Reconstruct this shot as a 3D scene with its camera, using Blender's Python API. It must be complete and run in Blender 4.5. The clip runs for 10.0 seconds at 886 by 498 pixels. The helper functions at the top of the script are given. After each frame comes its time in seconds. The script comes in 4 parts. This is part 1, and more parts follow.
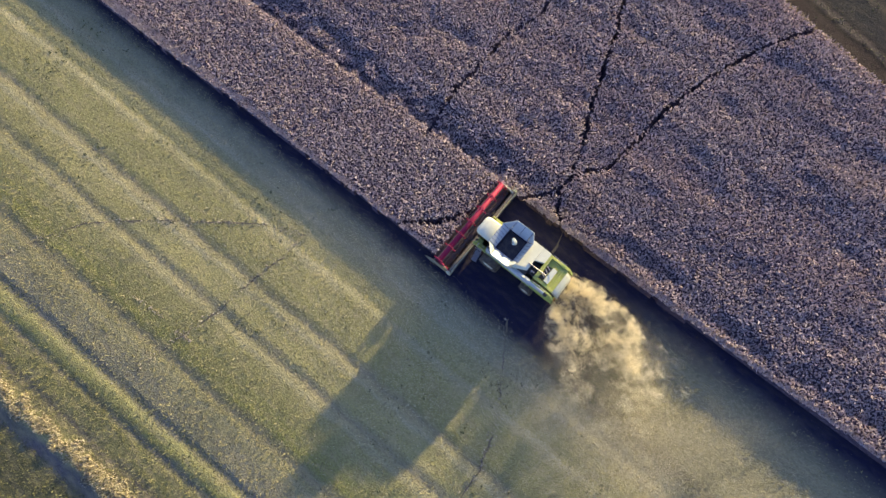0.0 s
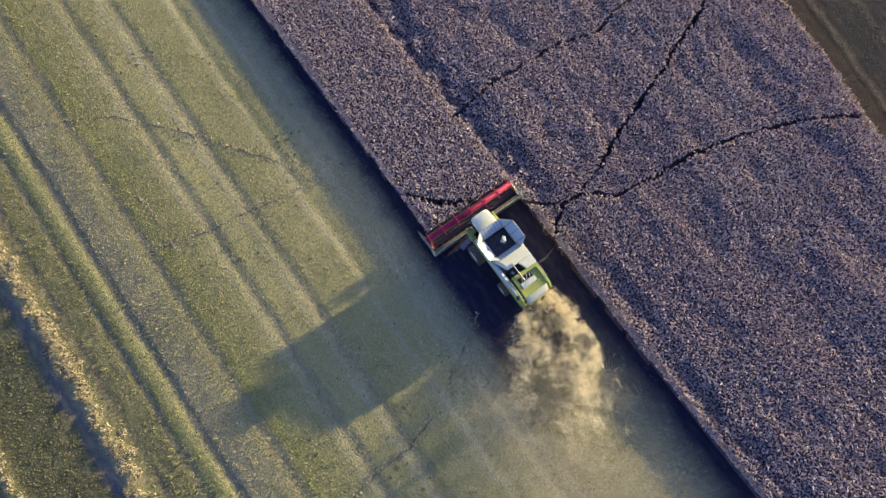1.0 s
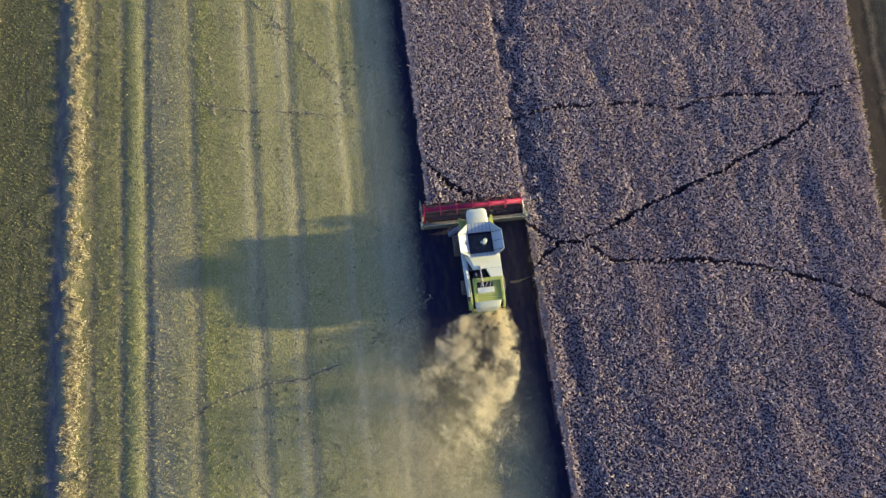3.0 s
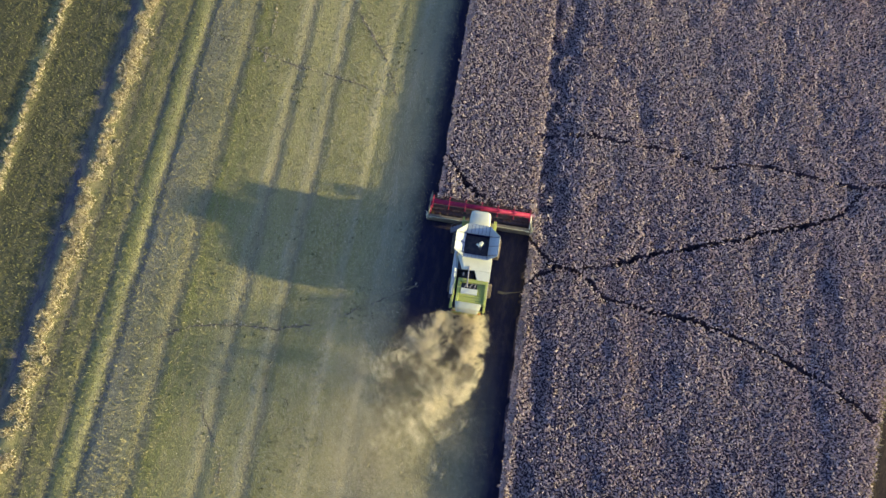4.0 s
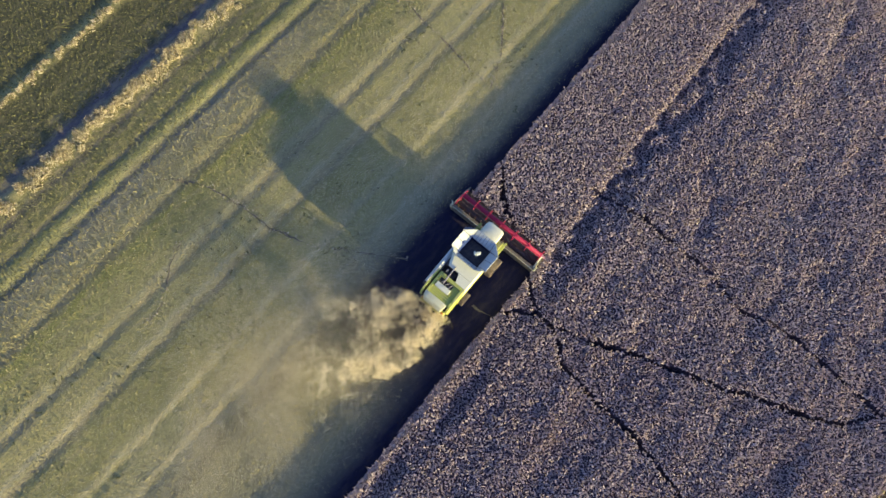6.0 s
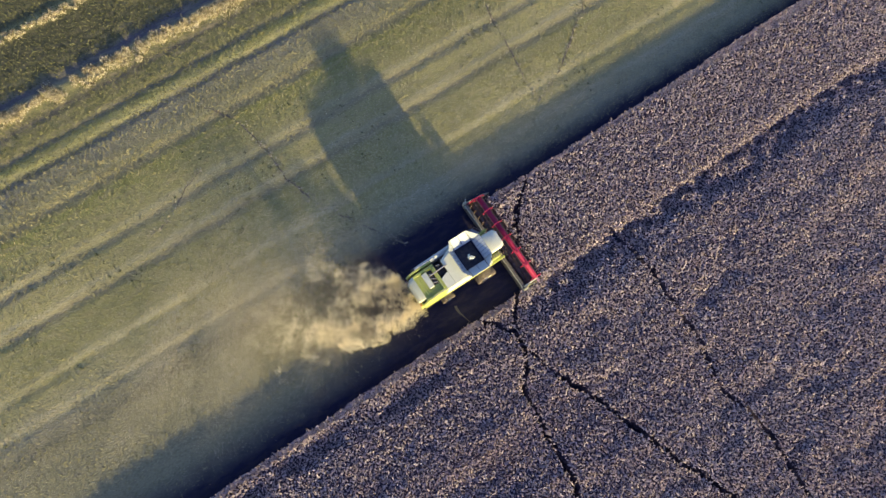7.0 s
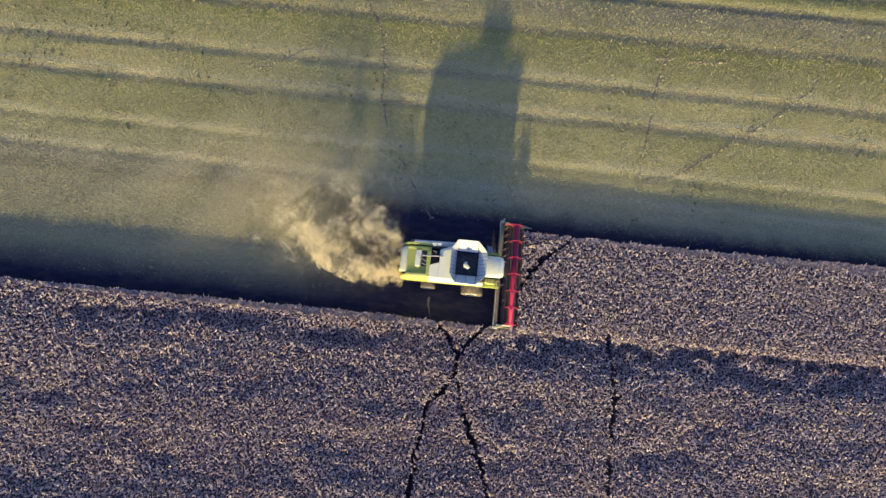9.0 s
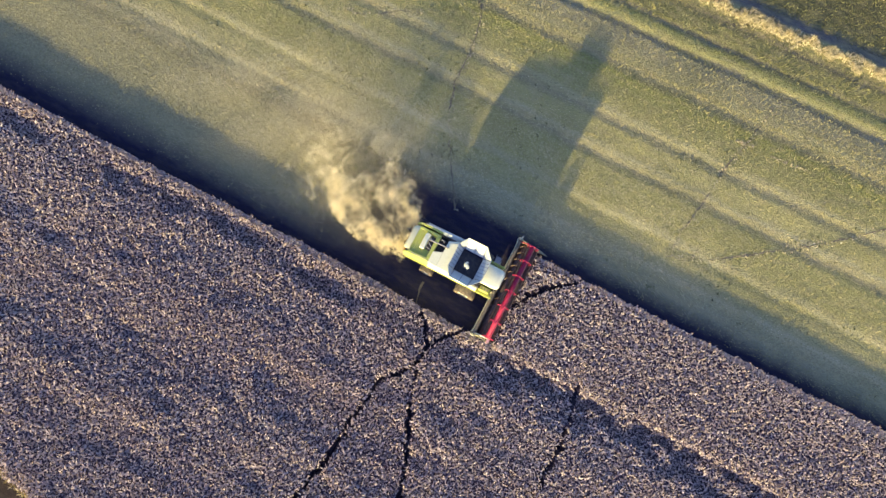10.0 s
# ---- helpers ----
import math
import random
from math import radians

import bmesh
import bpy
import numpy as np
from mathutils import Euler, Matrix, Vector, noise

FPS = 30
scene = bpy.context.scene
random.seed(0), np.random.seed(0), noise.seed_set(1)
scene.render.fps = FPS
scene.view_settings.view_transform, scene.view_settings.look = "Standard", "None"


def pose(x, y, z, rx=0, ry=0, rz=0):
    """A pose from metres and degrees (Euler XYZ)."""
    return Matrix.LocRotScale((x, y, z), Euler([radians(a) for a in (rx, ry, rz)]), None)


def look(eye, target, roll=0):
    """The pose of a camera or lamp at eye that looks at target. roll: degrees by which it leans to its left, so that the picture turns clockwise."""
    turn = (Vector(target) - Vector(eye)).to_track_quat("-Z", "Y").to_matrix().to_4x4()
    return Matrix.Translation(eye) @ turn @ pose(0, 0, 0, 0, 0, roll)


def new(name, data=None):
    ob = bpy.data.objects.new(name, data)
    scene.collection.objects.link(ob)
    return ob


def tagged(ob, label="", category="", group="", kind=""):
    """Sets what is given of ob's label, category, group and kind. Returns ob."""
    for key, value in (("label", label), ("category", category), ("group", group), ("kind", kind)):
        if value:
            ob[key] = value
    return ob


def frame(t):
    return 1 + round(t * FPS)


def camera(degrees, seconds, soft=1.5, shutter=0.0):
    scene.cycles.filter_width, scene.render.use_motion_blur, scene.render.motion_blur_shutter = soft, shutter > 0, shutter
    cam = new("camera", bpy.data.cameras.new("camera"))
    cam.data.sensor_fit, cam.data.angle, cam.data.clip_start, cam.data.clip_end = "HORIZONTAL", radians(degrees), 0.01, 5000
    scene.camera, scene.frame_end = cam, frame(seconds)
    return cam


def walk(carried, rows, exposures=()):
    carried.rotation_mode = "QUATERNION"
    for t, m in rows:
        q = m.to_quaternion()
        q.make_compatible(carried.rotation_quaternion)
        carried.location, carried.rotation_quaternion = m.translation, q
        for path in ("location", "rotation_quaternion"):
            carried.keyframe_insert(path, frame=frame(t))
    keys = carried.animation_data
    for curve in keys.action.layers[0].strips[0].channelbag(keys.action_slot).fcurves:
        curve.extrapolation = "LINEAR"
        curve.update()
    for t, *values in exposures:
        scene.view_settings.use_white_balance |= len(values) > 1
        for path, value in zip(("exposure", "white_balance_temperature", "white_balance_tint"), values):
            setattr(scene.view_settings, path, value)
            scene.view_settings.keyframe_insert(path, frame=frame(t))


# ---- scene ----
cam = camera(71.00, 10.0)
PATH = [
    (0, (-12.653, -10.905, 54.964), (-4.415, -0.685, 6.718), -12.28),
    (0.5, (-12.051, -12.975, 54.966), (-4.753, -1.794, 6.782), -9.71),
    (1, (-11.310, -15.033, 54.948), (-4.781, -2.850, 6.897), -7.16),
    (1.5, (-10.311, -16.949, 54.884), (-4.590, -3.799, 6.985), -4.60),
    (2, (-9.013, -18.717, 54.785), (-4.235, -4.549, 7.073), -2.18),
    (2.5, (-7.472, -20.270, 54.662), (-3.852, -5.229, 7.115), -0.05),
    (2.7, (-6.751, -20.780, 54.604), (-3.687, -5.451, 7.111), 0.43),
    (3.8, (-2.178, -22.776, 54.237), (-2.874, -6.344, 7.019), 3.61),
    (4, (-1.392, -22.983, 54.199), (-2.733, -6.427, 7.038), 4.56),
    (4.5, (0.422, -23.111, 54.183), (-2.487, -6.669, 7.054), 6.60),
    (5, (2.226, -22.906, 54.252), (-2.281, -6.883, 7.104), 8.74),
    (5.5, (4.022, -22.234, 54.379), (-2.042, -6.991, 7.147), 10.42),
    (5.7, (4.744, -21.759, 54.445), (-1.932, -6.995, 7.143), 11.03),
    (6.8, (8.765, -18.055, 54.873), (-1.052, -6.790, 7.158), 12.53),
    (7, (9.345, -17.283, 54.940), (-0.949, -6.743, 7.160), 12.48),
    (7.5, (10.440, -15.152, 55.085), (-0.795, -6.543, 7.131), 13.14),
    (8, (11.199, -12.928, 55.197), (-0.675, -6.435, 7.064), 13.82),
    (8.5, (11.594, -10.728, 55.281), (-0.503, -6.518, 6.949), 14.47),
    (9, (11.636, -8.567, 55.320), (-0.289, -6.678, 6.799), 15.03),
    (9.5, (11.438, -6.433, 55.328), (0.069, -6.776, 6.639), 15.19),
    (10, (11.139, -4.244, 55.324), (0.500, -6.753, 6.534), 14.69),
]
STOPS = 1.31
LIGHT = ((0, 0.14, 5700, 52), (1, 0, 5590, 52), (4, -0.05, 5560, 44), (5, -0.07, 5560, 44), (7, -0.14, 5640, 50), (8.8, -0.1, 5700, 50), (9.4, 0.12, 5840, 48), (10, 0.34, 5920, 46))
walk(cam, [(t, look(eye, target, roll)) for t, eye, target, roll in PATH], [(t, STOPS + more, kelvin, tint) for t, more, kelvin, tint in LIGHT])

# ---- light: a low sun to the right of the travel, a clear sky ----
SUN_UP = 9.4
SUN_BACK = -2.6
world = bpy.data.worlds.new("world")
scene.world = world
world.use_nodes = True
wn = world.node_tree
sky = wn.nodes.new("ShaderNodeTexSky")
sky.sky_type = "NISHITA"
sky.sun_disc = False
sky.ozone_density = 3.0
sky.dust_density = 1.0
sky.sun_elevation = radians(SUN_UP)
sky.sun_rotation = radians(90 - SUN_BACK)
wn.links.new(sky.outputs[0], wn.nodes["Background"].inputs[0])
wn.nodes["Background"].inputs[1].default_value = 0.152
sun_data = bpy.data.lights.new("sun", "SUN")
sun_data.energy = 5.0
sun_data.angle = radians(1.6)
sun_data.color = (1.0, 0.91, 0.30)
to_sun = Vector((math.cos(radians(SUN_UP)) * math.cos(radians(SUN_BACK)), math.cos(radians(SUN_UP)) * math.sin(radians(SUN_BACK)), math.sin(radians(SUN_UP))))
sun = new("sun", sun_data)
sun.matrix_world = look(to_sun * 200, (0, 0, 0))


# ---- materials ----
class Nodes:
    """A material under construction: short calls for its nodes."""

    def __init__(self, name, rough=0.8, metal=0.0, spec=0.3):
        self.mat = bpy.data.materials.new(name)
        self.mat.use_nodes = True
        self.t = self.mat.node_tree
        self.b = self.t.nodes["Principled BSDF"]
        self.b.inputs["Roughness"].default_value = rough
        self.b.inputs["Metallic"].default_value = metal
        self.b.inputs["Specular IOR Level"].default_value = spec

    def put(self, socket, value):
        if hasattr(value, "is_output"):
            self.t.links.new(value, socket)
        elif value is not None:
            socket.default_value = value

    def place(self, scale=(1, 1, 1)):
        g = self.t.nodes.new("ShaderNodeNewGeometry")
        m = self.t.nodes.new("ShaderNodeMapping")
        m.inputs["Scale"].default_value = scale
        self.t.links.new(g.outputs["Position"], m.inputs["Vector"])
        return m.outputs[0]

    def noise(self, scale, detail=3.0, stretch=(1, 1, 1), rough=0.6):
        n = self.t.nodes.new("ShaderNodeTexNoise")
        n.inputs["Scale"].default_value = scale
        n.inputs["Detail"].default_value = detail
        n.inputs["Roughness"].default_value = rough
        self.t.links.new(self.place(stretch), n.inputs["Vector"])
        return n.outputs["Fac"]

    def math(self, op, a, b=0.0, c=0.0):
        n = self.t.nodes.new("ShaderNodeMath")
        n.operation = op
        for k, v in enumerate((a, b, c)):
            self.put(n.inputs[k], v)
        return n.outputs[0]

    def ramp(self, fac, stops, ease="LINEAR"):
        n = self.t.nodes.new("ShaderNodeValToRGB")
        r = n.color_ramp
        r.interpolation = ease
        while len(r.elements) < len(stops):
            r.elements.new(0.5)
        for e, (p, c) in zip(r.elements, stops):
            e.position = p
            e.color = (*c, 1) if len(c) == 3 else c
        self.put(n.inputs[0], fac)
        return n.outputs[0]

    def mix(self, fac, a, b, kind="MIX"):
        n = self.t.nodes.new("ShaderNodeMix")
        n.data_type = "RGBA"
        n.blend_type = kind
        self.put(n.inputs["Factor"], fac)
        self.put(n.inputs["A"], (*a, 1) if isinstance(a, tuple) else a)
        self.put(n.inputs["B"], (*b, 1) if isinstance(b, tuple) else b)
        return n.outputs["Result"]

    def island(self):
        return self.t.nodes.new("ShaderNodeNewGeometry").outputs["Random Per Island"]

    def bump(self, height, strength=0.4, distance=0.02):
        n = self.t.nodes.new("ShaderNodeBump")
        n.inputs["Strength"].default_value = strength
        n.inputs["Distance"].default_value = distance
        self.t.links.new(height, n.inputs["Height"])
        self.t.links.new(n.outputs[0], self.b.inputs["Normal"])

    def thin(self, c, share):
        """Lets part of the light through, as dry leaves and dust do."""
        t = self.t.nodes.new("ShaderNodeBsdfTranslucent")
        m = self.t.nodes.new("ShaderNodeMixShader")
        self.put(t.inputs[0], c)
        m.inputs[0].default_value = share
        self.t.links.new(self.b.outputs[0], m.inputs[1])
        self.t.links.new(t.outputs[0], m.inputs[2])
        self.t.links.new(m.outputs[0], self.t.nodes["Material Output"].inputs[0])

    def color(self, c):
        self.put(self.b.inputs["Base Color"], (*c, 1) if isinstance(c, tuple) else c)
        return self


def plain(name, colour, rough=0.5, metal=0.0, wear=0.25, dust=0.35, scale=3.0):
    """A painted or bare surface with field dust and fine wear."""
    n = Nodes(name, rough, metal)
    a = n.noise(scale, 4.0)
    b = n.noise(scale * 14, 3.0)
    dark = tuple(v * (1 - wear) for v in colour)
    base = n.mix(n.ramp(b, [(0.35, (0, 0, 0)), (0.7, (1, 1, 1))]), dark, colour)
    n.color(n.mix(n.math("MULTIPLY", n.ramp(a, [(0.4, (0, 0, 0)), (0.75, (1, 1, 1))]), dust), base, (0.36, 0.29, 0.17)))
    n.put(n.b.inputs["Roughness"], n.math("MULTIPLY_ADD", a, 0.35, rough - 0.15))
    n.bump(b, 0.15, 0.004)
    return n.mat


WHITE = plain("white_paint", (0.67, 0.68, 0.43), 0.5, wear=0.12, dust=0.15)
CREAM = plain("pale_dusty_paint", (0.52, 0.54, 0.32), 0.6, wear=0.15, dust=0.4)
GREEN = plain("lime_green_paint", (0.44, 0.49, 0.08), 0.45, wear=0.25, dust=0.4)
RED = plain("red_paint", (0.32, 0.010, 0.05), 0.7, wear=0.25, dust=0.08)
GREY = plain("grey_paint", (0.30, 0.31, 0.30), 0.5)
STEEL = plain("worn_steel", (0.34, 0.33, 0.30), 0.4, 0.7)
OLIVE = plain("dusty_header_paint", (0.28, 0.265, 0.14), 0.6, dust=0.4)
BEAM = plain("chaff_dusted_beam_paint", (0.17, 0.15, 0.095), 0.8, wear=0.5, dust=0.6, scale=6)
DARK = plain("dark_metal", (0.03, 0.03, 0.032), 0.6, dust=0.15)
RUBBER = plain("dusty_tyre_rubber", (0.11, 0.09, 0.062), 0.9, wear=0.4, dust=0.42)
CHAFF = plain("chaff_covered_steel", (0.13, 0.088, 0.076), 0.9, wear=0.5, dust=0.25, scale=7)
PINK = plain("faded_red_paint", (0.60, 0.36, 0.32), 0.6, dust=0.1)
ORANGE = plain("orange_paint", (0.75, 0.25, 0.06), 0.5, dust=0.1)
GALV = plain("galvanised_sheet", (0.45, 0.50, 0.42), 0.5, 0.12, dust=0.12)
LAMP = plain("lamp_lens", (0.7, 0.7, 0.68), 0.15, dust=0.1)


def make_lining():
    n = Nodes("shaded_tank_lining", 0.9, 0.0, 0.04)
    # grey metal painted navy-black, so the tank's deep shade is in the colour
    n.color(n.ramp(n.noise(4.0, 3.0), [(0.35, (0.007, 0.009, 0.034)), (0.7, (0.012, 0.015, 0.05))]))
    return n.mat


def make_glass():
    n = Nodes("cab_glass", 0.08, 0.0, 0.5)
    n.color((0.03, 0.045, 0.05))
    n.put(n.b.inputs["Transmission Weight"], 0.55)
    return n.mat


TANK_SHADED = make_lining()
RIB = plain("flap_rib_paint", (0.16, 0.18, 0.20), 0.6, dust=0.1)
GLASS = make_glass()


def make_crop():
    n = Nodes("ripe_crop", 0.9, spec=0.1)
    big = n.noise(0.09, 3.0, (1, 0.45, 1))
    fine = n.noise(2.2, 3.0)
    a = n.ramp(n.island(), [(0.0, (0.40, 0.335, 0.29)), (0.35, (0.585, 0.505, 0.44)), (0.75, (0.70, 0.615, 0.525)), (1.0, (0.79, 0.705, 0.585))])
    b = n.mix(n.ramp(big, [(0.38, (0, 0, 0)), (0.65, (1, 1, 1))]), a, n.mix(0.3, a, (0.42, 0.335, 0.33)))
    c = n.mix(n.math("MULTIPLY", fine, 0.25), b, (0.38, 0.305, 0.30))
    n.color(c)
    n.thin(c, 0.52)
    return n.mat


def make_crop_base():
    n = Nodes("shaded_crop_base", 0.95, spec=0.05)
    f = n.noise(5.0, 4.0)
    # dark violet tones paint in the shade between the seed heads
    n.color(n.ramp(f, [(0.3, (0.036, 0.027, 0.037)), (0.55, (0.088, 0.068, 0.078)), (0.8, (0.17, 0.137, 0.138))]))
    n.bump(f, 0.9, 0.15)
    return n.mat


# the crop's far edge, from behind the combine to ahead of it
EDGE_Y = np.array([-90, -60, -30, -20, -10, 0, 10, 60, 90])
EDGE_X = np.array([21, 26.5, 32.4, 34.6, 36.8, 38.7, 40.6, 49, 54])


def make_ground():
    n = Nodes("stubble_ground", 0.95, spec=0.08)
    g = n.t.nodes.new("ShaderNodeNewGeometry")
    s = n.t.nodes.new("ShaderNodeSeparateXYZ")
    n.t.links.new(g.outputs["Position"], s.inputs[0])
    across = n.math("DIVIDE", n.math("ADD", s.outputs[0], 4.4), n.math("MULTIPLY_ADD", s.outputs[1], 0.0016, 1.0))
    wob = n.math("MULTIPLY_ADD", n.noise(0.35, 3.0), 1.4, -0.7)
    u = n.math("DIVIDE", n.math("ADD", n.math("ADD", across, wob), 60.0), 110.0)

    def at(x):
        return (x + 4.4 + 60.0) / 110.0

    straw, pale, greenish, soil, grass = (0.36, 0.33, 0.115), (0.29, 0.273, 0.145), (0.26, 0.262, 0.065), (0.195, 0.175, 0.11), (0.10, 0.098, 0.042)
    olive = (0.28, 0.27, 0.092)
    rut = (0.27, 0.245, 0.125)
    # freshly cut soil, blackened further to paint in the shade beside crop and combine
    fresh_shaded, slate = (0.020, 0.018, 0.038), (0.25, 0.235, 0.115)
    ditch, brush = (0.13, 0.115, 0.10), (0.20, 0.195, 0.07)
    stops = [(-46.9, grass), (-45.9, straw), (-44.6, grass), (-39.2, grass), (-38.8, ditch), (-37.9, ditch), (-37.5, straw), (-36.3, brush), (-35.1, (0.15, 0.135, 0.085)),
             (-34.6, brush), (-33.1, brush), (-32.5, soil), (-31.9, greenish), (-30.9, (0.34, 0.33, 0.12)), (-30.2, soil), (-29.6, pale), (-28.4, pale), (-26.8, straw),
             (-25.9, rut), (-24.9, greenish), (-22.9, olive), (-20.8, straw), (-20.1, rut), (-19.4, straw), (-17.0, straw), (-16.3, rut), (-15.7, olive), (-11.0, straw), (-7.0, pale), (-5.2, fresh_shaded), (4.6, fresh_shaded)]
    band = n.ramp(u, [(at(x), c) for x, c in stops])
    lo, hi = -90.0, 90.0
    rim = n.ramp(n.math("DIVIDE", n.math("SUBTRACT", s.outputs[1], lo), hi - lo), [((y - lo) / (hi - lo), (x / 60, x / 60, x / 60)) for x, y in zip(EDGE_X, EDGE_Y)])
    past = n.math("ADD", n.math("SUBTRACT", s.outputs[0], n.math("MULTIPLY", rim, 60.0)), wob)
    # brown verge with its bands, darkened so that its shade sits in the colour
    brown, navy_shade = (0.038, 0.028, 0.022), (0.020, 0.021, 0.022)
    verge = n.ramp(n.math("DIVIDE", past, 20.0), [(0.0, brown), (0.10, brown), (0.125, (0.015, 0.013, 0.012)), (0.15, (0.10, 0.08, 0.055)), (0.18, (0.02, 0.018, 0.017)), (0.21, navy_shade), (0.33, navy_shade), (0.36, (0.06, 0.05, 0.035)), (0.40, navy_shade), (1.0, (0.05, 0.045, 0.03))])
    band = n.mix(n.ramp(n.math("DIVIDE", n.math("ADD", past, 2.0), 4.0), [(0.3, (0, 0, 0)), (0.45, (1, 1, 1))]), band, verge)
    # the painted shade gives way to stubble colour behind, but not along the crop
    shade_fade = n.math("MULTIPLY", n.ramp(n.math("DIVIDE", n.math("ADD", s.outputs[1], 40.0), 40.0), [(0.46, (1, 1, 1)), (0.74, (0, 0, 0))]), n.ramp(u, [(at(-7), (0, 0, 0)), (at(-5.2), (1, 1, 1)), (at(1.2), (1, 1, 1)), (at(2.6), (0.55, 0.55, 0.55)), (at(4.3), (0, 0, 0))]))
    band = n.mix(shade_fade, band, slate)
    lines = [(-27.0, 0.35, 0.3), (-20.9, 0.5, 0.5), (-17.1, 0.5, 0.55), (-11.7, 0.4, 0.85), (-8.4, 0.4, 0.6)]
    ridge = n.ramp(u, [q for c, w, v in lines for q in ((at(c - w), (0, 0, 0)), (at(c), (v, v, v)), (at(c + w), (0, 0, 0)))])
    band = n.mix(n.math("MULTIPLY", ridge, 0.9), band, (0.46, 0.43, 0.265))
    fine = n.noise(6.5, 4.0, (1.6, 0.7, 1))
    big = n.noise(0.16, 4.0, (1.3, 0.5, 1))
    mid = n.noise(1.1, 4.0, (1.5, 0.5, 1))
    c = n.mix(n.ramp(fine, [(0.32, (0.6, 0.6, 0.6)), (0.6, (0, 0, 0))]), band, n.mix(0.7, band, (0.02, 0.02, 0.015)))
    mown = n.ramp(u, [(at(x), (v, v, v)) for x, v in ((-43, 0.3), (-38, 1.0), (-7.5, 1.0), (-5.2, 0.12), (46, 0.12))])
    c = n.mix(n.math("MULTIPLY", n.ramp(mid, [(0.45, (0, 0, 0)), (0.7, (1, 1, 1))]), n.math("MULTIPLY", mown, 0.5)), c, (0.36, 0.30, 0.14))
    c = n.mix(n.math("MULTIPLY", n.ramp(big, [(0.45, (0, 0, 0)), (0.65, (1, 1, 1))]), n.math("MULTIPLY", mown, 0.36)), c, (0.16, 0.16, 0.055))
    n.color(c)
    n.bump(fine, 0.8, 0.10)
    return n.mat


def tuft_mat(name, low, mid, high):
    n = Nodes(name, 0.9, spec=0.1)
    a = n.ramp(n.island(), [(0.0, low), (0.5, mid), (1.0, high)])
    n.color(n.mix(n.math("MULTIPLY", n.noise(0.5, 3.0, (1.4, 0.5, 1)), 0.5), a, tuple(v * 0.6 for v in mid)))
    return n.mat


CROP = make_crop()
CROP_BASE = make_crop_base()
GROUND = make_ground()
STUBBLE = tuft_mat("stubble_straw", (0.15, 0.145, 0.055), (0.265, 0.24, 0.095), (0.36, 0.33, 0.15))
BRUSH = tuft_mat("olive_stubble", (0.09, 0.095, 0.03), (0.19, 0.185, 0.065), (0.33, 0.31, 0.12))
HEDGE = tuft_mat("dry_grass", (0.19, 0.14, 0.085), (0.43, 0.385, 0.195), (0.64, 0.58, 0.36))
GRASS = tuft_mat("green_grass", (0.06, 0.068, 0.025), (0.115, 0.12, 0.042), (0.19, 0.185, 0.07))
WEED = tuft_mat("dark_weeds", (0.05, 0.055, 0.025), (0.075, 0.085, 0.03), (0.13, 0.14, 0.05))
CLOD = tuft_mat("dry_soil_clods", (0.24, 0.20, 0.12), (0.38, 0.335, 0.20), (0.56, 0.50, 0.32))
# trodden soil, with the furrow's own shadow put into the tone
SOIL = plain("furrow_shaded_soil", (0.15, 0.13, 0.075), 0.95, dust=0.2)


def make_dust():
    n = Nodes("chaff_dust", 1.0, spec=0.0)
    c = n.ramp(n.island(), [(0.0, (0.66, 0.59, 0.34)), (0.5, (0.74, 0.67, 0.41)), (1.0, (0.82, 0.75, 0.49))])
    n.color(c)
    n.thin(c, 0.5)
    return n.mat


DUST = make_dust()


# ---- helpers for meshes ----
def lattice(ix, iy, seed):
    h = (ix.astype(np.int64) * 374761393 + iy.astype(np.int64) * 668265263 + seed * 974711) & 0x7FFFFFFF
    h = ((h ^ (h >> 13)) * 1274126177) & 0x7FFFFFFF
    return ((h ^ (h >> 16)) & 0xFFFF) / 65535.0


def vnoise(x, y, seed=0):
    """Smooth noise from 0 to 1 on arrays."""
    ix, iy = np.floor(x), np.floor(y)
    fx, fy = x - ix, y - iy
    fx, fy = fx * fx * (3 - 2 * fx), fy * fy * (3 - 2 * fy)
    a, b = lattice(ix, iy, seed), lattice(ix + 1, iy, seed)
    c, e = lattice(ix, iy + 1, seed), lattice(ix + 1, iy + 1, seed)
    return (a * (1 - fx) + b * fx) * (1 - fy) + (c * (1 - fx) + e * fx) * fy


def fbm(x, y, seed=0, octaves=4):
    out, amp, total = 0, 1.0, 0
    for k in range(octaves):
        out = out + amp * vnoise(x * 2 ** k + 17 * k, y * 2 ** k - 9 * k, seed + k)
        total += amp
        amp *= 0.55
    return out / total


def mesh_from(name, verts, faces, mat, smooth=False):
    me = bpy.data.meshes.new(name)
    verts = np.asarray(verts, dtype=np.float32)
    faces = np.asarray(faces, dtype=np.int32)
    k = faces.shape[1]
    me.vertices.add(len(verts))
    me.vertices.foreach_set("co", verts.ravel())
    me.loops.add(faces.size)
    me.loops.foreach_set("vertex_index", faces.ravel())
    me.polygons.add(len(faces))
    me.polygons.foreach_set("loop_start", np.arange(0, faces.size, k, dtype=np.int32))
    me.polygons.foreach_set("use_smooth", np.full(len(faces), smooth))
    me.update(calc_edges=True)
    me.materials.append(mat)
    return me


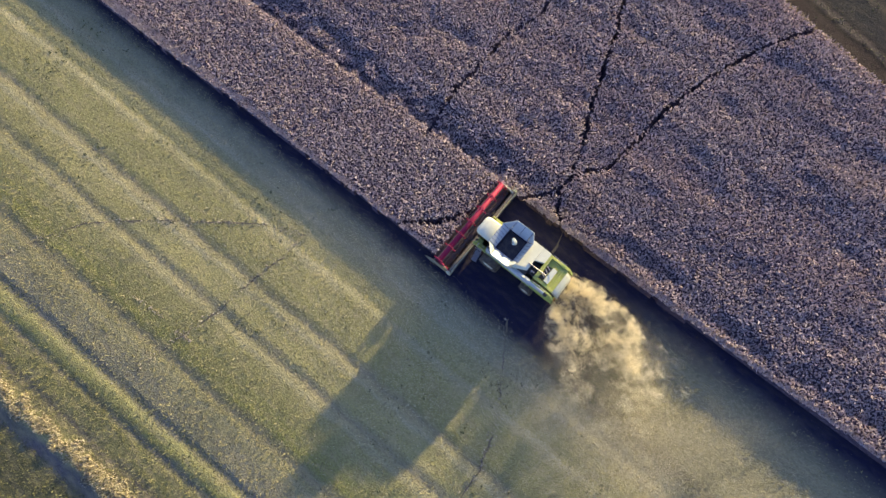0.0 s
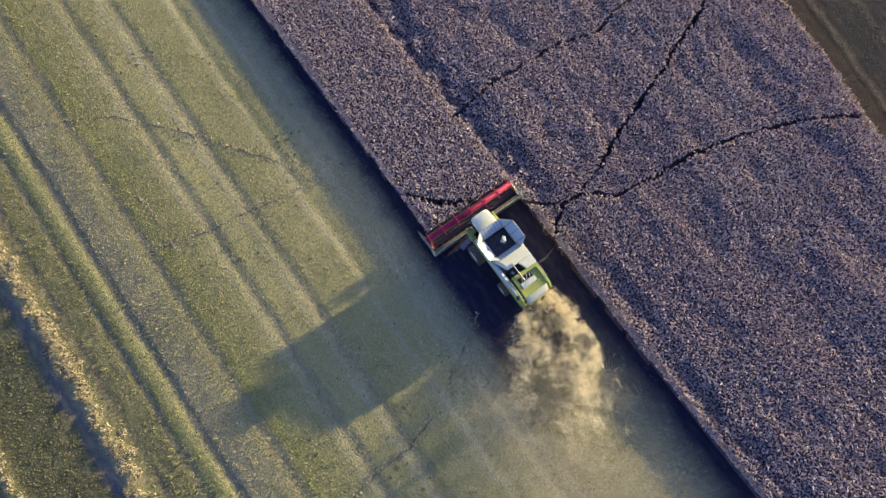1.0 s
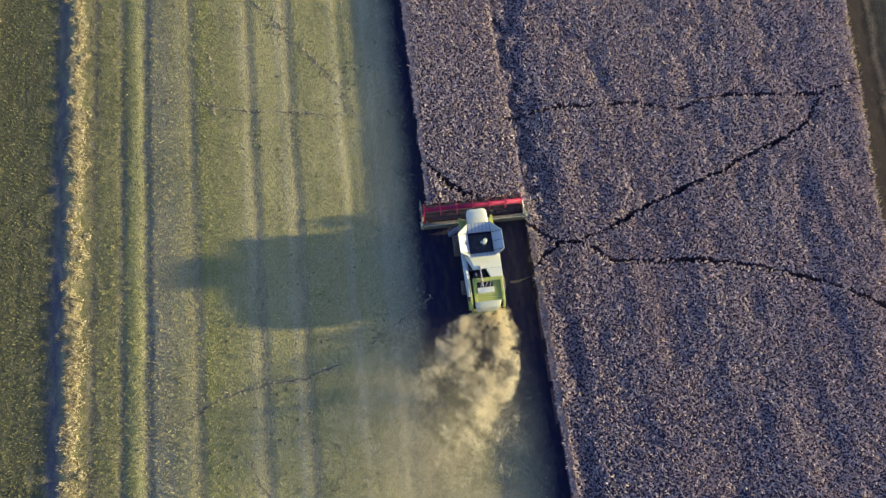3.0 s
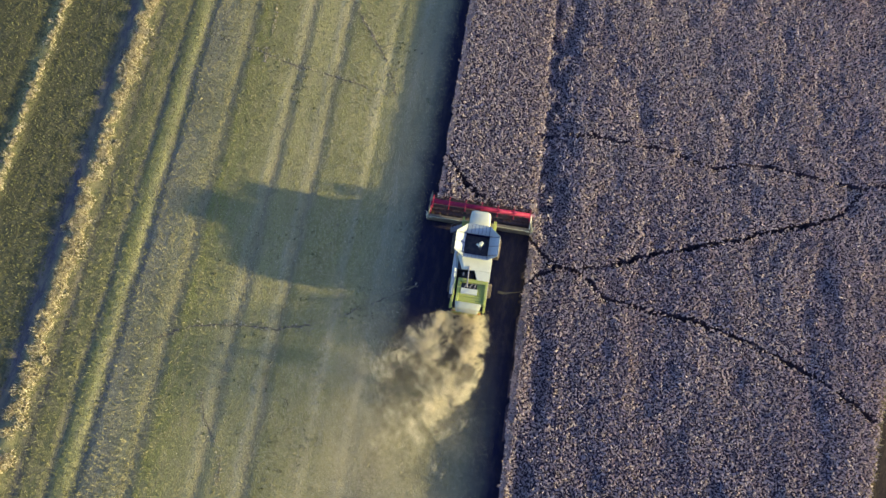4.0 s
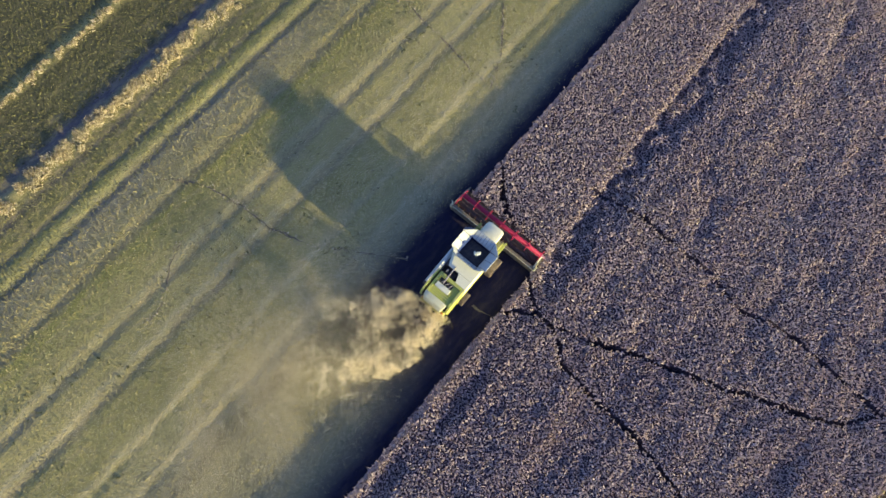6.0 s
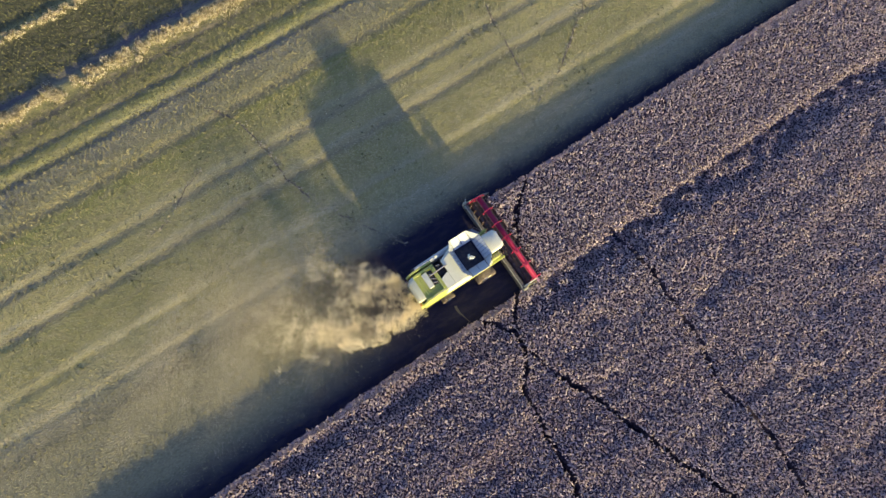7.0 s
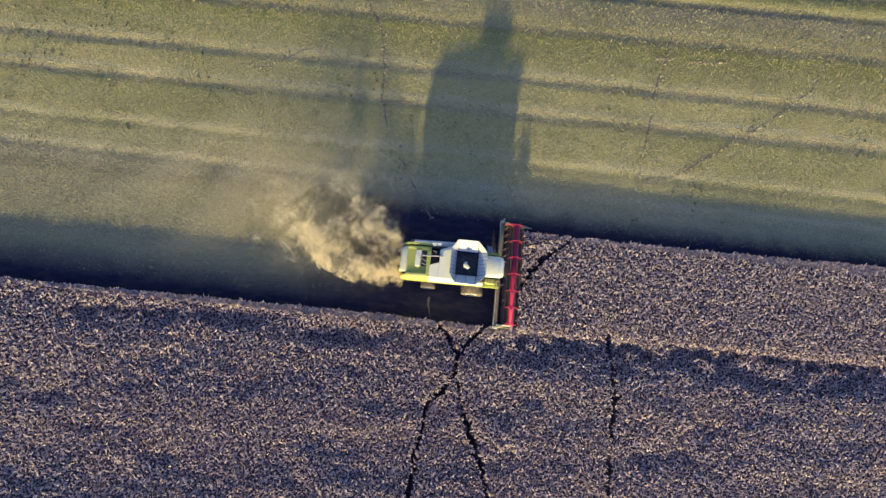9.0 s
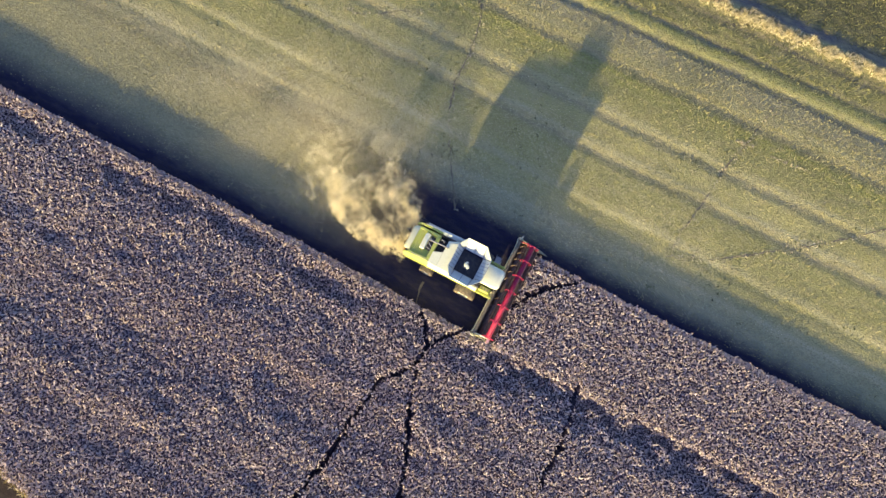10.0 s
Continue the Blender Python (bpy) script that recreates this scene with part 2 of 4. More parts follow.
def grid(name, xs, ys, z, mat, smooth=True):
    X, Y = np.meshgrid(xs, ys)
    v = np.stack([X.ravel(), Y.ravel(), z.ravel()], 1)
    nx, ny = len(xs), len(ys)
    i = (np.arange(ny - 1)[:, None] * nx + np.arange(nx - 1)[None]).ravel()
    return mesh_from(name, v, np.stack([i, i + 1, i + nx + 1, i + nx], 1), mat, smooth)


def tufts(name, x, y, z, radius, height, mat, lean=0.5, seed=1):
    """Three-sided ragged spikes, one an island, that lean at random."""
    rng = np.random.default_rng(seed)
    n = len(x)
    turn = rng.uniform(0, 6.283, n)
    v = np.empty((n, 4, 3))
    for k in range(3):
        a = turn + k * 2.094 + rng.uniform(-0.5, 0.5, n)
        r = radius * rng.uniform(0.6, 1.3, n)
        v[:, k] = np.stack([x + r * np.cos(a), y + r * np.sin(a), z], 1)
    v[:, 3] = np.stack([x + height * lean * rng.normal(0, 0.6, n), y + height * lean * rng.normal(0, 0.6, n), z + height], 1)
    i = np.arange(n) * 4
    f = np.concatenate([np.stack([i + a, i + b, i + 3], 1) for a, b in ((0, 1), (1, 2), (2, 0))])
    return mesh_from(name, v.reshape(-1, 3), f, mat)


def scatter(x0, x1, y0, y1, step, seed):
    rng = np.random.default_rng(seed)
    X, Y = np.meshgrid(np.arange(x0, x1, step), np.arange(y0, y1, step))
    return X.ravel() + rng.uniform(-0.5, 0.5, X.size) * step * 1.3, Y.ravel() + rng.uniform(-0.5, 0.5, X.size) * step * 1.3


def line_gap(x, y, lines):
    """The distance of points from the nearest of some bent lines."""
    best = np.full(x.shape, 1e9)
    for line in lines:
        for (ax, ay), (bx, by) in zip(line[:-1], line[1:]):
            dx, dy = bx - ax, by - ay
            s = np.clip(((x - ax) * dx + (y - ay) * dy) / (dx * dx + dy * dy), 0, 1)
            best = np.minimum(best, np.hypot(x - ax - s * dx, y - ay - s * dy))
    return best


def box(bm, x0, x1, y0, y1, z0, z1, bevel=0.0):
    vs = [bm.verts.new(p) for p in ((x0, y0, z0), (x1, y0, z0), (x1, y1, z0), (x0, y1, z0), (x0, y0, z1), (x1, y0, z1), (x1, y1, z1), (x0, y1, z1))]
    fs = [bm.faces.new([vs[k] for k in q]) for q in ((3, 2, 1, 0), (4, 5, 6, 7), (0, 1, 5, 4), (1, 2, 6, 5), (2, 3, 7, 6), (3, 0, 4, 7))]
    if bevel:
        edges = list({e for f in fs for e in f.edges})
        bmesh.ops.bevel(bm, geom=edges, offset=bevel, segments=2, profile=0.6, affect="EDGES")
    return bm


def loft(bm, rings, caps=True):
    """A skin over rings of equal length."""
    rows = [[bm.verts.new(p) for p in ring] for ring in rings]
    n = len(rows[0])
    for a, b in zip(rows[:-1], rows[1:]):
        for k in range(n):
            bm.faces.new((a[k], a[(k + 1) % n], b[(k + 1) % n], b[k]))
    if caps:
        bm.faces.new(rows[0][::-1])
        bm.faces.new(rows[-1])
    return bm


def tube(bm, points, radius, sides=10):
    """A round bar along points."""
    pts = [Vector(p) for p in points]
    rings = []
    for k, p in enumerate(pts):
        way = (pts[min(k + 1, len(pts) - 1)] - pts[max(k - 1, 0)]).normalized()
        side = way.cross(Vector((0, 0, 1)) if abs(way.z) < 0.9 else Vector((1, 0, 0))).normalized()
        top = side.cross(way)
        r = radius[k] if isinstance(radius, (list, tuple)) else radius
        rings.append([p + side * r * math.cos(a) + top * r * math.sin(a) for a in (2 * math.pi * q / sides for q in range(sides))])
    return loft(bm, rings)


def sheet(bm, corners, thick):
    """A flat plate of some thickness from its outline."""
    pts = [Vector(p) for p in corners]
    nor = (pts[1] - pts[0]).cross(pts[2] - pts[0]).normalized() * thick
    return loft(bm, [pts, [p + nor for p in pts]])


def part(name, bm, material, parent, label="", bevel=0.0, smooth=False):
    bmesh.ops.recalc_face_normals(bm, faces=bm.faces)
    if bevel:
        bmesh.ops.bevel(bm, geom=[e for e in bm.edges if e.is_manifold and e.calc_face_angle(0) > 0.5], offset=bevel, segments=2, profile=0.6, affect="EDGES")
    me = bpy.data.meshes.new(name)
    bm.to_mesh(me)
    bm.free()
    me.materials.append(material)
    if smooth:
        me.polygons.foreach_set("use_smooth", [True] * len(me.polygons))
    ob = new(name, me)
    ob.parent = parent
    if label:
        tagged(ob, label)
    return ob


def B():
    return bmesh.new()


# ---- the plan of the field ----
TRACKS = [
    [(-4.6, 5.9), (-4, 5.3), (-2.4, 3.6), (-0.8, 1.7), (1.3, 0.6), (3.6, -1), (6.1, -3.2), (7.5, -4.2), (9.2, -4.4), (12, -6.4), (15.2, -7), (19, -7.2), (25.1, -8.5), (30.9, -10.8), (35.5, -13.6), (38.5, -14.8)],
    [(9.2, -4.3), (11.3, -3.7), (14.1, -2.6), (16.7, -1.4), (20, -0.3), (25.2, 1.6), (28.5, 3.1), (31.1, 3.8), (33.8, 5.3), (36.1, 8.3)],
    [(4.5, 8.9), (6.3, 9.3), (9.4, 9.7), (14.1, 9.4), (17.7, 9.4), (19.7, 8.6), (21.6, 8.1), (24.4, 9), (27.5, 9.1), (33.1, 8.6), (36.1, 8.3), (40.8, 9.8)],
    [(4.7, -6.8), (5.9, -5.4), (7.4, -4.2)],
]


def fan(u, y):
    """The x of a row that passes the combine's line at u."""
    return -4.4 + (u + 4.4) * (1 + 0.0016 * y)


def unfan(x, y):
    return -4.4 + (x + 4.4) / (1 + 0.0016 * y)


def crop_height(x, y):
    """How high the standing crop is; 0 where there is none."""
    ragged = (fbm(x * 0.9, y * 0.9, 11) - 0.5) * 0.7
    left = np.where(y > 0.75 + ragged * 0.4, -4.2 - 0.012 * y, 4.85)
    left = left + ragged * 0.5 + 0.12 * np.sin(y * 0.11)
    right = np.interp(y, EDGE_Y, EDGE_X) + ragged * 0.6
    inside = (x > left) & (x < right)
    h = 1.13 + 0.20 * (fbm(x * 0.22, y * 0.05, 3) - 0.5) * np.clip((x - 5.5) / 2, 0.25, 1) + 0.34 * (fbm(x * 0.30, y * 0.13, 5, 3) - 0.5) * np.clip((x - 6) / 5, 0, 1)
    h = h + 0.12 * np.clip((x - 8.0) / 1.0, 0, 1)
    h = h + 0.15 * (fbm(x * 0.9, y * 0.07, 15, 3) - 0.5) * np.clip((x - 8) / 2, 0, 1)
    # the old wheel lane beside the swath: lumpy, lower, and deepest at its far side
    bend = 0.35 * np.sin(y * 0.13 + 1.0) + 0.25 * np.sin(y * 0.31)
    near = np.clip((x - 4.75 - 0.35 * bend - ragged * 0.5) / 0.25, 0, 1) * np.clip((6.6 + bend - x) / 0.6, 0, 1)
    deep = np.clip((x - 6.0 - bend) / 0.5, 0, 1) * np.clip((8.3 + bend - x) / 1.1, 0, 1)
    h = h - near * np.where(y > 0.5, 0.17 + 0.52 * np.clip((fbm(x * 1.0, y * 0.8, 14, 3) - 0.42) * 4, 0, 1), 0.30 * np.clip((fbm(x * 1.0, y * 0.8, 17, 3) - 0.5) * 4, 0, 1) * np.clip((x - 5.5) / 0.6, 0, 1))
    h = h - deep * (0.10 + 0.36 * np.clip((fbm(x * 0.8, y * 0.5, 8, 3) - 0.36) * 4, 0, 1))
    h = h - 0.15 * np.clip((fbm(x * 0.55, y * 0.32, 13, 3) - 0.60) * 7, 0, 1) * np.clip((x - 8) / 3, 0, 1)
    gap = line_gap(x + (fbm(x * 1.5, y * 1.5, 21) - 0.5) * 0.7, y + (fbm(x * 1.5, y * 1.5, 22) - 0.5) * 0.7, TRACKS)
    h = np.where(gap < 0.03 + 0.24 * fbm(x * 0.8, y * 0.8, 24), 0.30, h)
    return np.where(inside, h, 0.0)


def ground_height(x, y):
    u = unfan(x, y)
    z = 0.05 * (fbm(x * 0.5, y * 0.2, 31) - 0.5) + 0.25 * (fbm(x * 0.04, y * 0.03, 33) - 0.5)
    for c, w, a in ((-36.9, 0.8, 0.14), (-45.4, 0.6, 0.10), (-31.3, 0.5, 0.05)):
        z = z + a * np.exp(-((u - c) / w) ** 2)
    wob = 0.25 * (fbm(x * 0.05, y * 0.3, 35) - 0.5)
    for c, w, a in ((-35.1, 0.40, 0.09), (-32.5, 0.42, 0.17), (-30.2, 0.50, 0.19), (-25.8, 0.55, 0.14), (-20.1, 0.60, 0.14), (-16.2, 0.58, 0.14), (-38.4, 0.7, 0.10), (-46.9, 0.8, 0.10), (-41.9, 0.3, 0.06), (-11.1, 0.55, 0.12), (-7.9, 0.55, 0.11)):
        z = z - 0.46 * a * np.clip(1.35 - np.abs((u + wob - c) / (0.85 * w)), 0, 1) * (0.7 + 0.6 * fbm(x * 0.1, y * 0.25, 37))
    fade = np.clip((np.hypot(x, y) - 70) / 40, 0, 1)
    return z * (1 - fade) - np.where(x > 60, 0.3, 0) * fade


def spread(lo, hi, step):
    core = np.arange(lo, hi + step, step)
    far = np.array([3, 8, 18, 40, 90, 200, 450, 1000, 2200, 3500.0])
    return np.concatenate([(lo - far)[::-1], core, core[-1] + far])


gx, gy = spread(-58, 50, 0.24), spread(-70, 70, 0.55)
GX, GY = np.meshgrid(gx, gy)
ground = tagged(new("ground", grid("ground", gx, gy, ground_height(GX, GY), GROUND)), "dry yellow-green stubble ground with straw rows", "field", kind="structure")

# ---- the standing crop ----
cx, cy = np.arange(-6.0, 50.0, 0.25), np.arange(-72.0, 76.0, 0.3)
CX, CY = np.meshgrid(cx, cy)
CH = crop_height(CX, CY)
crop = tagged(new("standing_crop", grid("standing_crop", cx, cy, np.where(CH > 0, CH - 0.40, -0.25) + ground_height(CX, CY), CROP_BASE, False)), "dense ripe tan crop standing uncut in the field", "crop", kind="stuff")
px, py = scatter(-6, 50, -70, 74, 0.152, 5)
rim_a, rim_b = scatter(-5.6, -3.8, 0.5, 72, 0.10, 6), scatter(4.6, 5.3, -66, 1.5, 0.10, 7)
px, py = np.concatenate([px, rim_a[0], rim_b[0]]), np.concatenate([py, rim_a[1], rim_b[1]])
ph = crop_height(px, py)
keep = ph > 0.3
px, py, ph = px[keep], py[keep], ph[keep]
level = ((px < -3.75) & (py > 0.5)) | ((px < 5.3) & (py < 0.75))
rng = np.random.default_rng(8)
sunk = np.where(level, 0.03 + 0.06 * rng.random(len(px)), 0.25 * rng.random(len(px)) ** 1.4 - 0.09 + 0.14 * (fbm(px * 2.6, py * 2.6, 19, 2) - 0.4))
sunk = sunk - np.where((px > 5.8) & (px < 8.4), 0.22 * rng.random(len(px)) ** 3, 0.0)
me = tufts("crop_heads", px, py, ph - 0.25 - sunk + ground_height(px, py), 0.055 + 0.06 * rng.random(len(px)), (0.12 + 0.14 * rng.random(len(px))) * np.where(level, 0.8, 1.0), CROP, 1.1, 9)
heads = tagged(new("crop_heads", me), "ripe seed heads", kind="stuff")
heads.parent = crop

# ---- stubble, grass and straw rows ----
sx, sy = scatter(-38.5, 4.2, -62, 66, 0.19, 15)
su = unfan(sx, sy)
old = (su > -29.8) & (sx < -5.6 + 0.5 * rng.random(len(sx))) & (rng.random(len(sx)) < 0.30 + 0.9 * fbm(sx * 0.8, sy * 0.12, 41) + 0.35 * (sx < -24))
cut = (sx > -5.6) & (sy < -12) & (rng.random(len(sx)) < 0.55 * np.clip((-12 - sy) / 8, 0, 1) * np.clip((3.8 - sx) / 2.5, 0, 1))
rough = (su > -36.0) & (su <= -29.8) & (rng.random(len(sx)) < 0.35 + 0.9 * fbm(sx * 0.9, sy * 0.2, 42))


def stubble(take, mat, seed, label):
    x, y = sx[take], sy[take]
    tall = (1 + 0.6 * np.clip((-20 - x) / 6, 0, 1)) * (0.6 + 0.8 * fbm(x * 1.3, y * 0.4, 45, 3))
    me = tufts("stubble", x, y, ground_height(x, y) - 0.02, 0.030 + 0.035 * rng.random(len(x)), (0.06 + 0.10 * rng.random(len(x))) * tall, mat, 1.3, seed)
    return tagged(new("stubble", me), label, "stubble", kind="stuff")


stubble(old | cut, STUBBLE, 16, "short cut straw stubble on the field")
stubble(rough, BRUSH, 17, "rough olive-green stubble rows beside the dry grass")
qx, qy = scatter(-64, -36, -60, 66, 0.24, 25)
side_ = unfan(qx, qy) < -38.85 + 0.3 * fbm(qx * 0.5, qy * 0.7, 47, 3)
qx, qy = qx[side_], qy[side_]
grass = tagged(new("grass", tufts("grass", qx, qy, ground_height(qx, qy) - 0.02, 0.05 + 0.05 * rng.random(len(qx)), 0.08 + 0.12 * rng.random(len(qx)), GRASS, 1.0, 26)), "dark green rough grass strips beside the stubble", "grass", kind="stuff")


wx, wy = scatter(-24, -6, -50, 60, 0.5, 27)
spot = rng.random(len(wx)) < 0.42 * np.clip((fbm(wx * 0.35, wy * 0.35, 43, 3) - 0.55) * 6, 0, 1)
wx, wy = wx[spot], wy[spot]
many = rng.integers(1, 8, len(wx))
wx, wy = (np.repeat(q, many) + rng.normal(0, 0.09, many.sum()) for q in (wx, wy))
weeds = tagged(new("weeds", tufts("weeds", wx, wy, ground_height(wx, wy) - 0.02, 0.05 + 0.05 * rng.random(len(wx)), 0.06 + 0.08 * rng.random(len(wx)), WEED, 1.0, 28)), "small dark green weeds in the stubble", "weeds", kind="stuff")

vx, vy = scatter(14, 60, -60, 60, 0.3, 29)
off = vx - np.interp(vy, EDGE_Y, EDGE_X)
take = (off > 0.4) & (off < 18) & (rng.random(len(vx)) < 0.03 + 0.9 * np.exp(-((off - 3.0) / 0.35) ** 2) + 0.5 * np.exp(-((off - 7.2) / 0.4) ** 2))
vx, vy = vx[take], vy[take]
verge = tagged(new("verge_grass", tufts("verge_grass", vx, vy, ground_height(vx, vy) - 0.02, 0.06 + 0.07 * rng.random(len(vx)), 0.05 + 0.10 * rng.random(len(vx)), GRASS, 0.8, 30)), "sparse rough grass on the dark verge beyond the crop", "grass", kind="stuff")


ry = rng.uniform(-66, 66, 9000)
rx = np.interp(ry, EDGE_Y, EDGE_X) + 0.25 + 0.22 * rng.normal(0, 1, 9000) + 0.3 * (fbm(ry * 0.4, ry * 0, 49) - 0.5)
rim = tagged(new("verge_rim", tufts("verge_rim", rx, ry, ground_height(rx, ry) - 0.02, 0.05 + 0.06 * rng.random(9000), 0.15 + 0.35 * rng.random(9000), HEDGE, 0.6, 32)), "pale dry grass rim along the far edge of the crop", "grass", kind="stuff")


def straw_row(u, half, high, step, seed, label):
    """An uncut row of dry grass along the field, in uneven clumps."""
    r = np.random.default_rng(seed)
    n = int(126 / step * 2 * half / step)
    m = int(126 / 0.24)
    cy_ = np.sort(r.uniform(-60, 66, m))
    cu = r.normal(0, 0.42 * half, m)
    cr = half * r.uniform(0.35, 0.75, m)
    ch = high * r.uniform(0.55, 1.25, m)
    k = r.integers(0, m, n)
    a, d = r.uniform(0, 6.283, n), np.sqrt(r.random(n))
    loose = r.random(n) < 0.12
    y = cy_[k] + cr[k] * d * np.sin(a) * np.where(loose, 1.9, 1.1)
    o = cu[k] + cr[k] * d * np.cos(a) * np.where(loose, 1.9, 1.0)
    x = fan(u + o + 0.4 * (fbm(y * 0.25, y * 0, seed + 3) - 0.5), y)
    h = np.where(loose, 0.4, 1.0) * ch[k] * (1.05 - 0.75 * d * d) * r.uniform(0.7, 1.15, n)
    me = tufts("grass_row", x, y, ground_height(x, y) - 0.02, 0.03 + 0.04 * r.random(n), h, HEDGE, 0.7, seed + 1)
    return tagged(new("grass_row", me), label, "grass row", "rows of dry grass", kind="stuff")


straw_row(-36.9, 0.95, 0.42, 0.07, 51, "uncut row of tall pale dry grass along the stubble")
straw_row(-45.4, 0.6, 0.30, 0.09, 61, "low row of dry yellow grass between green strips")

# ---- furrows trodden through the stubble ----
STUBBLE_TRACKS = [
    [(-30.5, 33.5), (-27.5, 32.1), (-22.7, 29.4), (-19.2, 25.3), (-16.6, 22), (-14.4, 19), (-11.9, 15.5), (-10.1, 11.3)],
    [(-31.3, 15.9), (-27.9, 14.9), (-24.8, 14.3), (-20.5, 13.1), (-17, 12.7), (-10.8, 11.5)],
    [(-27.3, -17.1), (-26.5, -16.3), (-23.8, -14.7), (-19.7, -13.9), (-16.2, -13.8), (-12.4, -12.6), (-9.3, -10.7), (-6.5, -8.9), (-4.6, -7.7)],
    [(4.8, -6.8), (3.3, -7.3), (2.2, -7.2)],
    [(-17.9, -27), (-18.1, -25), (-20.3, -22), (-21.3, -19.7)],
]


def field_track(line, seed):
    r = np.random.default_rng(seed)
    pts = []
    for (ax, ay), (bx, by) in zip(line[:-1], line[1:]):
        m = max(2, int(math.hypot(bx - ax, by - ay) / 0.3))
        pts += [(ax + (bx - ax) * k / m, ay + (by - ay) * k / m) for k in range(m)]
    p = np.array(pts) + r.normal(0, 0.06, (len(pts), 2))
    way = np.gradient(p, axis=0)
    way /= np.linalg.norm(way, axis=1, keepdims=True) + 1e-9
    side = np.stack([-way[:, 1], way[:, 0]], 1)
    w = 0.10 * np.clip(fbm(p[:, 0] * 0.7, p[:, 1] * 0.7, seed + 9, 3) - 0.33, 0.0, 1)[:, None] * (0.5 + r.random(len(p)))[:, None] * 2.6
    rows = [p - side * w, p + side * w]
    v = np.concatenate([np.column_stack([q, ground_height(q[:, 0], q[:, 1]) + 0.02]) for q in rows])
    n = len(p)
    i = np.arange(n - 1)
    ob = new("field_track", mesh_from("field_track", v, np.stack([i, i + 1, i + 1 + n, i + n], 1), SOIL))
    tagged(ob, "narrow trodden line through the stubble, furrow shade in its colour", "track", "tracks in the stubble", kind="structure")
    if line[0][0] > 0:
        return
    k = r.integers(0, n, n * 6)
    q = p[k] + side[k] * r.normal(0.08, 0.16, (len(k), 1)) + r.normal(0, 0.1, (len(k), 2))
    keep = r.random(len(k)) < 1.3 * fbm(q[:, 0] * 0.5, q[:, 1] * 0.5, seed)
    q = q[keep]
    clods = new("clods", tufts("clods", q[:, 0], q[:, 1], ground_height(q[:, 0], q[:, 1]), 0.04 + 0.06 * r.random(len(q)) ** 2, 0.05 + 0.08 * r.random(len(q)), CLOD, 1.0, seed))
    tagged(clods, kind="stuff")
    clods.parent = ob


for k, line in enumerate(STUBBLE_TRACKS):
    field_track(line, 71 + k)


def straw_streak(a, b, seed):
    """Loose pale straw dropped in a line."""
    r = np.random.default_rng(seed)
    f = r.random(110)
    x, y = a[0] + (b[0] - a[0]) * f + r.normal(0, 0.09, 110), a[1] + (b[1] - a[1]) * f
    me = tufts("loose_straw", x, y, ground_height(x, y), 0.05 + 0.04 * r.random(110), 0.05 + 0.07 * r.random(110), CLOD, 0.8, seed)
    tagged(new("loose_straw", me), "thin streak of loose pale straw on the stubble", "straw", kind="stuff")


straw_streak((-24.6, 20.5), (-24.2, 16.7), 91)
straw_streak((-24.3, 14.9), (-24.1, 13.1), 92)

# ---- the combine harvester ----
combine = tagged(new("combine_harvester"), "white and lime-green combine harvester cutting the crop", "combine harvester")

# chassis and body
bm = B()
loft(bm, [[(x, -9.3, 0.42), (x, -8.7, 0.38), (x, -6.5, 0.36), (x, -4.6, 0.36), (x, -2.2, 0.5), (x, -2.0, 1.9), (x, -9.3, 1.9)] for x in (-1.12, 1.12)])
part("chassis", bm, DARK, combine, "dark chassis under the body", 0.04)
SIDE = [(-2.75, 1.75), (-2.75, 3.35), (-5.7, 3.50), (-6.76, 3.50), (-6.78, 2.6), (-9.1, 2.6), (-9.85, 2.5), (-9.7, 1.35), (-7.9, 1.2), (-6.0, 1.2), (-4.6, 1.6)]
bm = B()
loft(bm, [[(x, y, z) for y, z in SIDE] for x in (-1.32, 1.32)])
part("body", bm, DARK, combine, "dark inner body", 0.03)
for s in (1, -1):
    # white on the right, a duller grey on the left
    bm = B()
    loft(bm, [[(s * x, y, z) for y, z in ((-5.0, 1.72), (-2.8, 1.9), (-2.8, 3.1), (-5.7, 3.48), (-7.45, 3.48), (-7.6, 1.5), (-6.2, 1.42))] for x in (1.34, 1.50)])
    part("side_panel", bm, WHITE if s > 0 else GALV, combine, "pale side panel", 0.03)
    bm = B()
    loft(bm, [[(s * x, y, z) for y, z in ((-7.65, 1.5), (-7.5, 3.5), (-9.0, 3.46), (-9.6, 3.25), (-9.95, 2.6), (-9.7, 1.5))] for x in (1.30, 1.48)])
    part("rear_side_panel", bm, GREEN, combine, "lime-green rear side panel", 0.03)
    bm = B()
    loft(bm, [[(s * x, y, z) for y, z in ((-1.35, 2.0), (-2.75, 1.85), (-9.75, 1.42), (-9.75, 1.55), (-2.75, 2.02), (-1.35, 2.2))] for x in (1.36, 1.56)])
    part("side_trim", bm, GREEN, combine, "lime-green lower side trim", 0.02)

# deck behind the tank, engine bay, rear hood
bm = B()
loft(bm, [[(-1.5, -5.55, 3.5), (1.5, -5.55, 3.5), (1.5, -5.55, 3.78), (-1.2, -5.55, 3.84), (-1.5, -5.55, 3.76)], [(-0.95, -6.75, 3.5), (1.5, -6.75, 3.5), (1.5, -6.75, 3.74), (-0.75, -6.75, 3.80), (-0.95, -6.75, 3.74)]])
part("engine_cover", bm, WHITE, combine, "white engine deck cover", 0.03)
bm = B()
